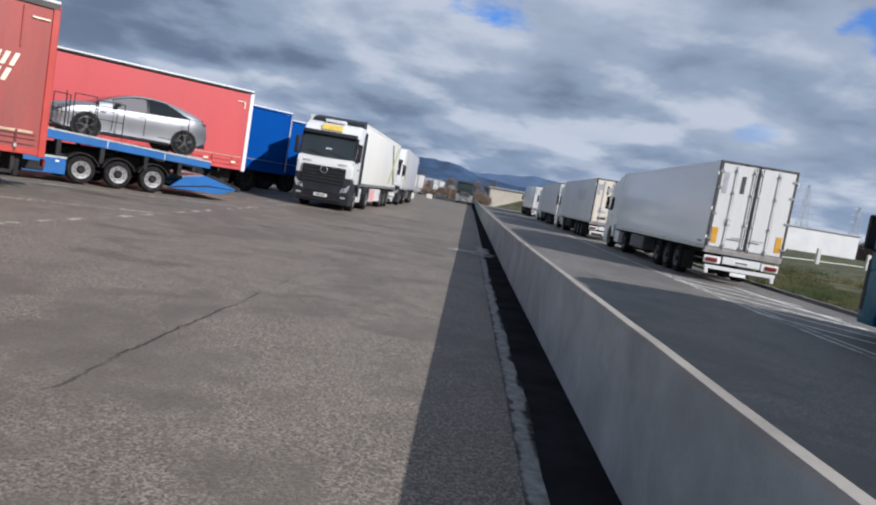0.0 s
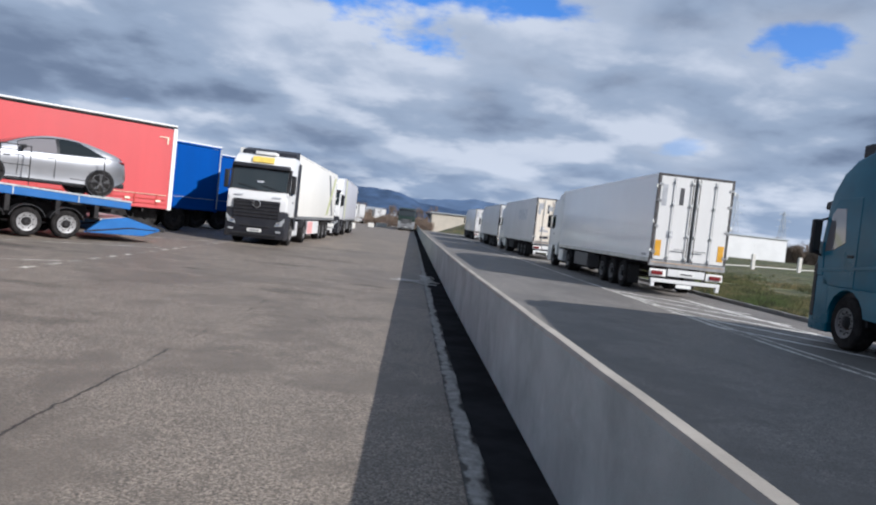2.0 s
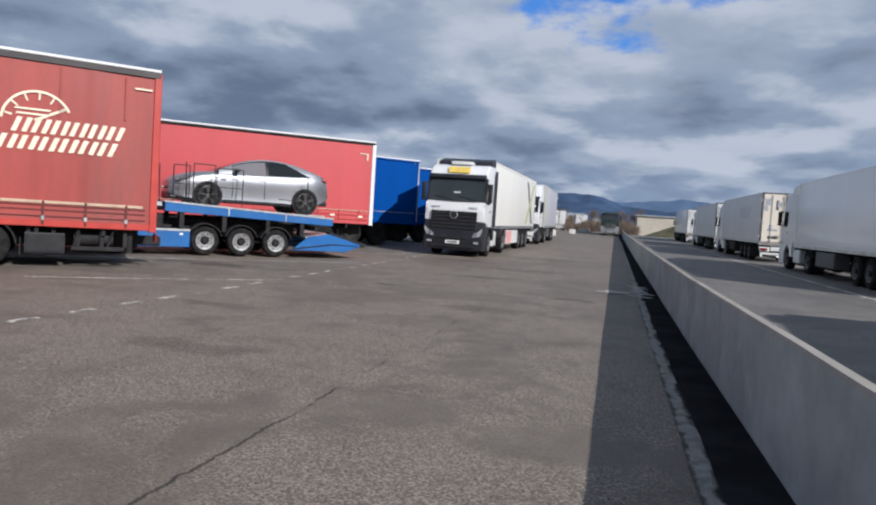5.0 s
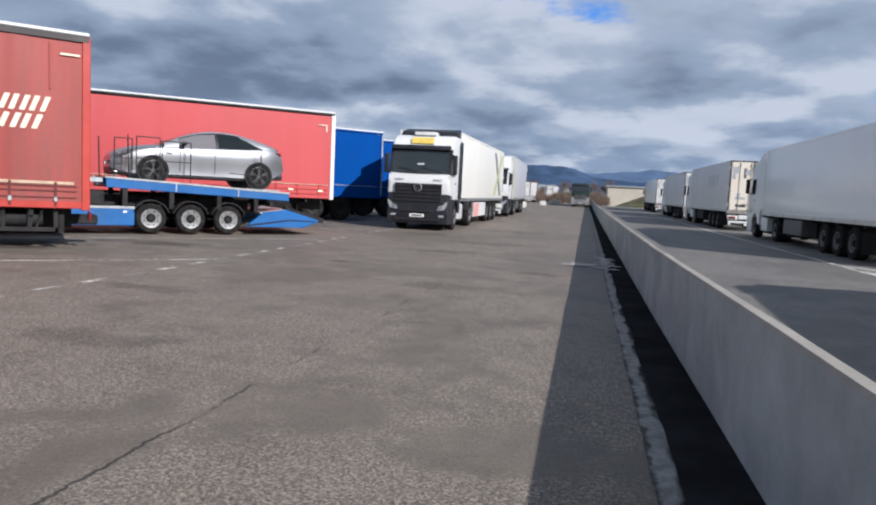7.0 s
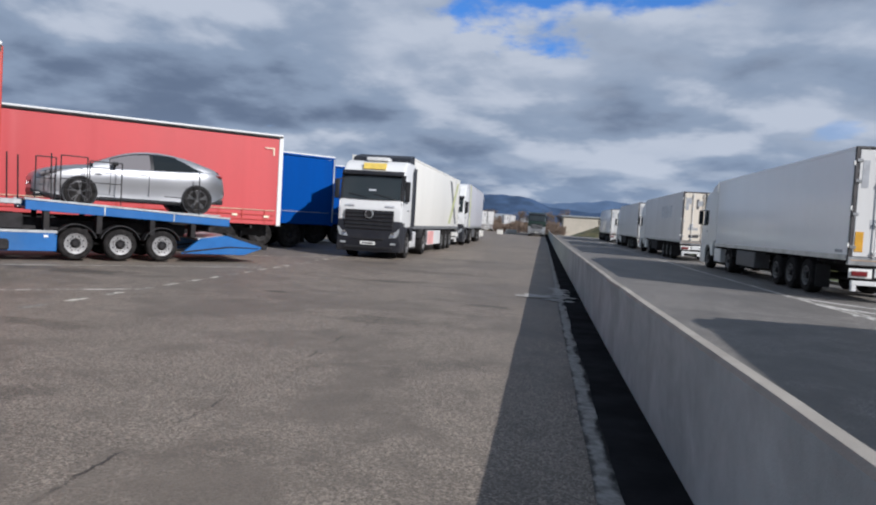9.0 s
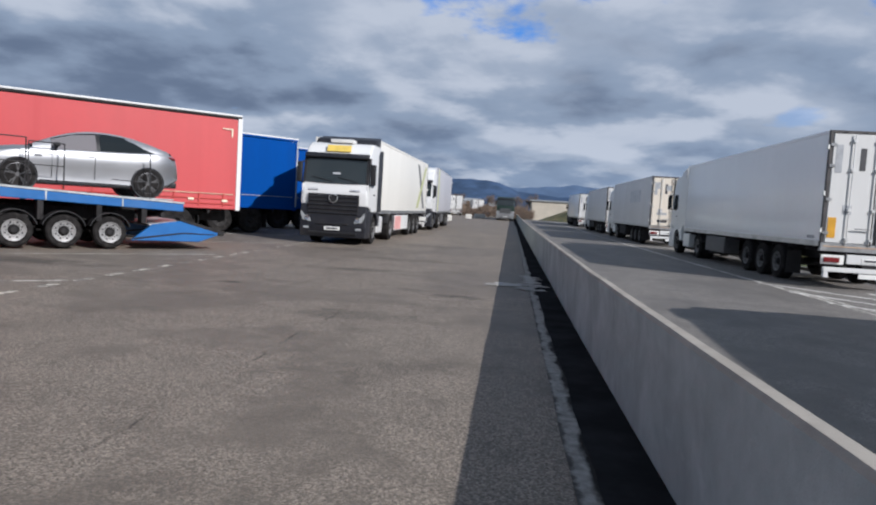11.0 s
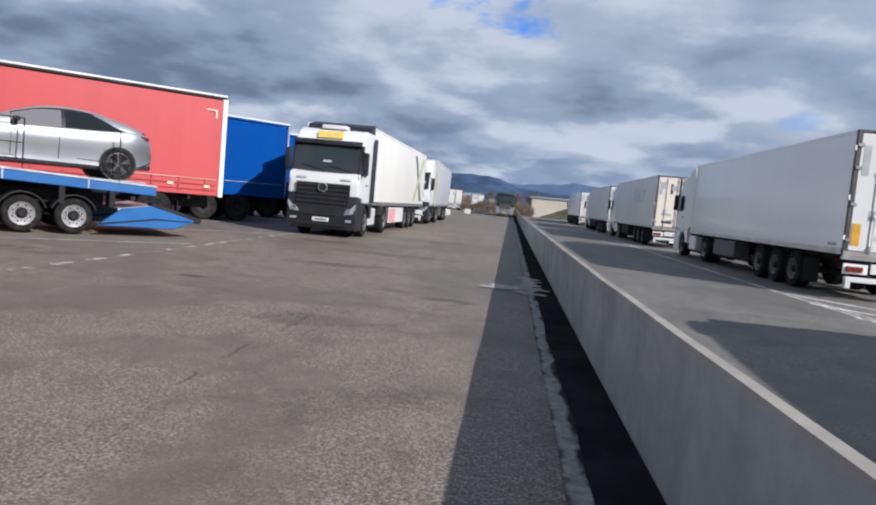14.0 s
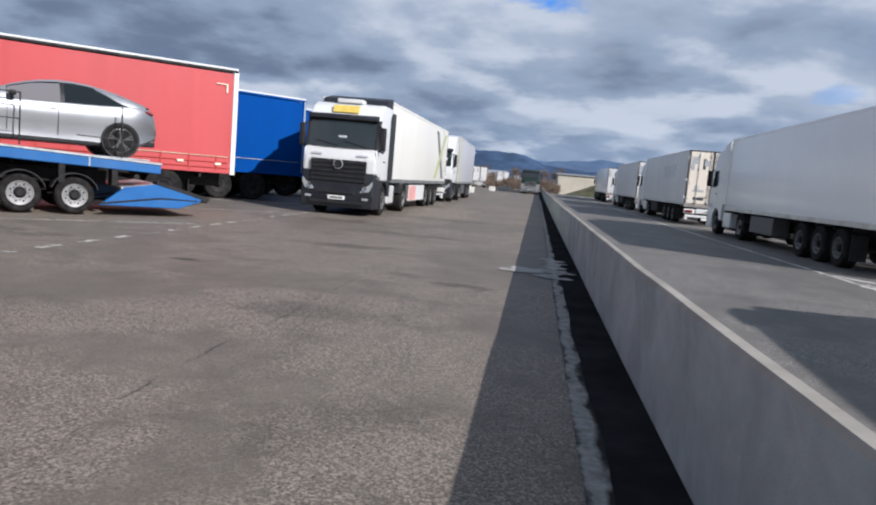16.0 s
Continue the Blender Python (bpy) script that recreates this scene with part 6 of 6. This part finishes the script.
def building(name, label, x0, x1, y0, y1, z0, h, mat, windows=0, gable=None):
    t = thing(name, label, "building", pose(x0, y0, z0))
    w, d = x1 - x0, y1 - y0
    part("wall", brick(B(), 0, w, 0, d, -2.0, h, 0.03), mat, t)
    if gable:
        part("roof", prism(B(), [(-0.4, h), (d / 2, h + gable), (d + 0.4, h)], -0.3, w + 0.3), GALV, t)
    else:
        part("roof", brick(B(), -0.25, w + 0.25, -0.25, d + 0.25, h, h + 0.28, 0.03), GALV, t)
    for k in range(windows):
        x = w * (k + 0.5) / windows
        wn = part("window", brick(B(), x - 0.7, x + 0.7, -0.05, 0.02, h * 0.45, h * 0.45 + 1.1, 0.01), GLASS, t)
        part("sill", brick(B(), x - 0.8, x + 0.8, -0.12, -0.02, h * 0.45 - 0.1, h * 0.45, 0.01), POST_WHITE, wn)
    n_ = int(w / 4)
    for k in range(1, n_):
        part("panel_joint", brick(B(), w * k / n_ - 0.02, w * k / n_ + 0.02, -0.02, 0.0, 0.2, h - 0.1), mat, t)


building("warehouse", "white clad warehouse beyond the grass field", 62.0, 101.0, 180.0, 215.0, lift(180) + 1.2, 6.6, CLADDING)
building("depot_building", "low beige building behind the lorry queue", 4.0, 22.0, 140.0, 155.0, lift(140), 3.7, BEIGE, 0)
building("shed", "low pale shed far down the lot", -34.0, -22.0, 150.0, 160.0, lift(150), 3.6, CLADDING, 2)
building("shed", "beige low shed beyond the parked trailers", -19.0, -7.5, 165.0, 172.0, lift(150), 2.7, BEIGE, 2)


for x, y, w, h in ((-13.0, 176.0, 5.0, 3.2), (-5.5, 182.0, 4.0, 2.6), (-26.0, 178.0, 7.0, 3.8)):
    building("cottage", "small pale house with a pitched roof far away", x, x + w, y, y + 6.0, lift(150), h, POST_WHITE, 2, gable=1.3)


def earth_bank():
    """A grassy mound in front of the beige building."""
    bm = B()
    rows = []
    for i in range(13):
        y = 122 + i * 1.3
        row = []
        for j in range(15):
            x = 4.6 + j * 0.6
            f = max(0.0, math.sin(math.pi * i / 12)) * min(1.0, j / 12.0)
            row.append(bm.verts.new((x, y, lift(y) - 0.15 + 2.9 * f + 0.25 * noise.noise((x, y, 2.0)) * f)))
        rows.append(row)
    for a, b in zip(rows, rows[1:]):
        for j in range(14):
            bm.faces.new((a[j], a[j + 1], b[j + 1], b[j]))
    solid("earth_bank", bm, GRASS, "green grassy bank beside the beige building", "bank", "structure", smooth=True)


earth_bank()


def bare_tree(x, y, h, seed, label, z=None, leafy=False):
    """A tapered trunk, forking limbs and a crown of fine twigs or small leaves."""
    rng = random.Random(seed)
    t = thing("tree", label, "tree", pose(x, y, (lift(y) if z is None else z) - 0.05))
    trunk, twigs = B(), B()
    tips = []

    def grow(p, d, length, r, depth):
        q = p + d * length
        tube(trunk, p, q, r, 6 if depth < 2 else 4, r * 0.62)
        if depth == 3:
            tips.append(q)
            return
        for _ in range(3 if depth else 5):
            k = Vector((rng.uniform(-1, 1), rng.uniform(-1, 1), rng.uniform(0.1, 0.9))).normalized()
            grow(p + d * length * rng.uniform(0.55, 1.0), (d * 0.75 + k * 0.8).normalized(), length * rng.uniform(0.5, 0.72), r * 0.55, depth + 1)
    grow(Vector((0, 0, 0)), Vector((0, 0, 1)), h * (0.26 if leafy else 0.42), h * 0.022, 0)
    for q in tips:
        for _ in range(34 if leafy else 16):
            d = Vector((rng.gauss(0, 1), rng.gauss(0, 1), rng.gauss(0.25, 0.8))).normalized()
            s = q + Vector((rng.gauss(0, 1), rng.gauss(0, 1), rng.gauss(0, 0.8))) * h * 0.035
            e = s + d * h * rng.uniform(0.04, 0.10)
            if leafy:
                side = d.cross(Vector((rng.uniform(-1, 1), rng.uniform(-1, 1), 1))).normalized() * h * 0.022
                twigs.faces.new([twigs.verts.new(v) for v in (s - side, s + side, e + side * 0.6, e - side * 0.6)])
            else:
                side = d.cross(Vector((rng.uniform(-1, 1), rng.uniform(-1, 1), 0.3))).normalized() * h * 0.0035
                twigs.faces.new([twigs.verts.new(v) for v in (s - side, s + side, e)])
    part("trunk", trunk, BARK, t)
    me = bpy.data.meshes.new("crown")
    twigs.to_mesh(me)
    twigs.free()
    me.materials.append(BUSH if leafy else TWIG)
    c = new("crown", me)
    c.parent = t


rng = random.Random(11)
for k in range(20):
    x = -22 + 1.9 * k + rng.uniform(-0.8, 0.8)
    y = rng.uniform(150, 178)
    bare_tree(x, y, rng.uniform(4.2, 6.8), 100 + k, "bare brown winter tree beyond the lorry park")
for k in range(26):
    x = 103 + 2.6 * k + rng.uniform(-1, 1)
    bare_tree(x, rng.uniform(182, 198), rng.uniform(6.0, 8.6), 200 + k, "bare tree in the hedge behind the warehouse", z=lift(180) + 1.2)


def thicket(name, label, x0, x1, y0, y1, h, count, twig, mat_, seed, z=None):
    """A dense belt of winter scrub: a mass of crossing twigs and small leaves."""
    rng = random.Random(seed)
    verts, faces = [], []
    for _ in range(count):
        x, y = rng.uniform(x0, x1), rng.uniform(y0, y1)
        top = h * (0.62 + 0.38 * noise.noise((x * 0.35, seed, 0.0)) + 0.16 * noise.noise((x * 1.4, seed, 2.0)))
        f = rng.random() ** 0.8
        s = Vector((x, y, (lift(y) if z is None else z) + top * f))
        d = Vector((rng.gauss(0, 0.7), rng.gauss(0, 0.5), rng.gauss(0.7, 0.6))).normalized() * twig * rng.uniform(0.6, 1.5)
        w = Vector((rng.uniform(0.3, 1.0) * twig * 0.05, rng.uniform(-1, 1) * twig * 0.04, 0))
        i = len(verts)
        verts += [tuple(s - w), tuple(s + w), tuple(s + d)]
        faces.append((i, i + 1, i + 2))
    me = bpy.data.meshes.new(name)
    me.from_pydata(verts, [], faces)
    me.materials.append(mat_)
    tagged(new(name, me), label, "bushes", kind="stuff")


thicket("hedge", "dull brown winter hedge beside the warehouse", 101.5, 150.0, 184.0, 190.0, 6.4, 42000, 1.5, HEDGE, 31, z=lift(180) + 0.9)
thicket("scrub", "brown winter scrub at the far end of the lane", -9.0, 4.2, 128.0, 138.0, 2.6, 9000, 0.75, TWIG, 32)
thicket("scrub", "brown winter scrub behind the parked trailers", -32.0, -9.0, 160.0, 168.0, 4.2, 12000, 0.9, TWIG, 33)


def tufts():
    """Ragged grass standing along the road side of the field."""
    rng = random.Random(21)
    verts, faces = [], []
    for _ in range(20000):
        x = 11.05 + abs(rng.gauss(0, 4.2))
        y = rng.uniform(14, 62)
        clump = noise.noise((x * 0.5, y * 0.35, 3.0))
        if clump < -0.12:
            continue
        z = lift(y) + bank(x, y) - 0.02
        for _ in range(4):
            a, lean = rng.uniform(0, math.tau), rng.uniform(0.0, 0.14)
            h, w = rng.uniform(0.10, 0.34) * (0.7 + clump), rng.uniform(0.012, 0.035)
            px, py = x + rng.uniform(-0.14, 0.14), y + rng.uniform(-0.14, 0.14)
            i = len(verts)
            verts += [(px - w, py, z), (px + w, py, z), (px + lean * math.cos(a), py + lean * math.sin(a), z + h)]
            faces.append((i, i + 1, i + 2))
    me = bpy.data.meshes.new("grass_tufts")
    me.from_pydata(verts, [], faces)
    me.materials.append(GRASS)
    tagged(new("grass_tufts", me), "ragged green and straw-coloured grass tufts beside the kerb", "grass", kind="stuff")


tufts()


def fence():
    for k in range(9):
        x, y = 21.5 + 4.45 * k, 60.0 + 0.4 * k
        z = lift(y) + bank(x, y)
        p = solid("fence_post", brick(B(), -0.16, 0.16, -0.12, 0.12, -0.2, 1.35, 0.03), POST_WHITE, "pale concrete post in the grass", "post", m=pose(x, y, z), group="fence posts")
    bm = B()
    for k in range(8):
        x, y = 21.5 + 4.45 * k, 60.0 + 0.4 * k
        x2, y2 = x + 4.45, y + 0.4
        tube(bm, (x + 0.16, y, lift(y) + bank(x, y) + 0.25), (x2 - 0.16, y2, lift(y2) + bank(x2, y2) + 0.25), 0.05, 6)
    solid("fence_rail", bm, POST_WHITE, "low pale rail between concrete posts", "rail", "structure")


fence()


def pylon(x, y, h, label):
    t = thing("pylon", label, "pylon", pose(x, y, lift(y) + 0.5, 0, 0, 25))
    bm = B()
    w0 = h * 0.09
    levels = 9
    prev = None
    for k in range(levels + 1):
        f = k / levels
        w = w0 * (1 - 0.86 * f)
        z = h * f
        ring = [Vector((a * w, b * w, z)) for a, b in ((-1, -1), (1, -1), (1, 1), (-1, 1))]
        if prev:
            for i in range(4):
                tube(bm, prev[i], ring[i], 0.085, 4)
                tube(bm, prev[i], ring[(i + 1) % 4], 0.04, 4)
                tube(bm, prev[(i + 1) % 4], ring[i], 0.04, 4)
                tube(bm, ring[i], ring[(i + 1) % 4], 0.04, 4)
        prev = ring
    part("lattice_tower", bm, PYLON, t)
    for f, reach in ((0.72, 0.17), (0.84, 0.21), (0.95, 0.14)):
        bm = B()
        for s in (-1, 1):
            tube(bm, (0, 0, h * f), (s * reach * h, 0, h * f), 0.06, 4)
            tube(bm, (0, 0, h * f + h * 0.04), (s * reach * h, 0, h * f), 0.05, 4)
        part("cross_arm", bm, PYLON, t)


pylon(143.5, 300, 31.0, "tall grey lattice power pylon")
pylon(169.0, 305, 25.5, "grey lattice power pylon with wide arms")


def hills(name, y, x0, x1, table, rough, seed, mat, label):
    """A wooded ridge, as a body with a near slope."""
    bm = B()
    n_ = 260
    rows = []
    for i in range(n_ + 1):
        x = x0 + (x1 - x0) * i / n_
        h = curve_at(table, x) + rough * (noise.noise((x * 0.004, seed, 0.0)) + 0.5 * noise.noise((x * 0.013, seed, 4.0)) + 0.25 * noise.noise((x * 0.04, seed, 8.0)))
        rows.append([bm.verts.new((x, y - 500 + 40 * noise.noise((x * 0.01, 3.0, seed)), -5.0)), bm.verts.new((x, y - 200, h * 0.55 + 8 * noise.noise((x * 0.012, 5.0, seed)))), bm.verts.new((x, y, h)), bm.verts.new((x, y + 300, -5.0))])
    for a, b in zip(rows, rows[1:]):
        for j in range(3):
            bm.faces.new((a[j], b[j], b[j + 1], a[j + 1]))
    solid(name, bm, mat, label, "hills", "structure", smooth=True)


hills("backdrop_hills", 3000, -2600, 2600, [(-2600, 60), (-900, 120), (-420, 150), (-290, 158), (-165, 156), (-60, 148), (20, 118), (80, 112), (400, 90), (900, 60), (2600, 40)], 14, 2.0, HILL, "wooded hills on the horizon, blue haze in their colour")
hills("backdrop_far_hills", 3900, -3400, 3400, [(-3400, 90), (-400, 160), (60, 172), (140, 176), (290, 196), (420, 200), (560, 176), (900, 120), (3400, 60)], 14, 7.0, HILL_FAR, "hills far behind, paled by haze in their colour")
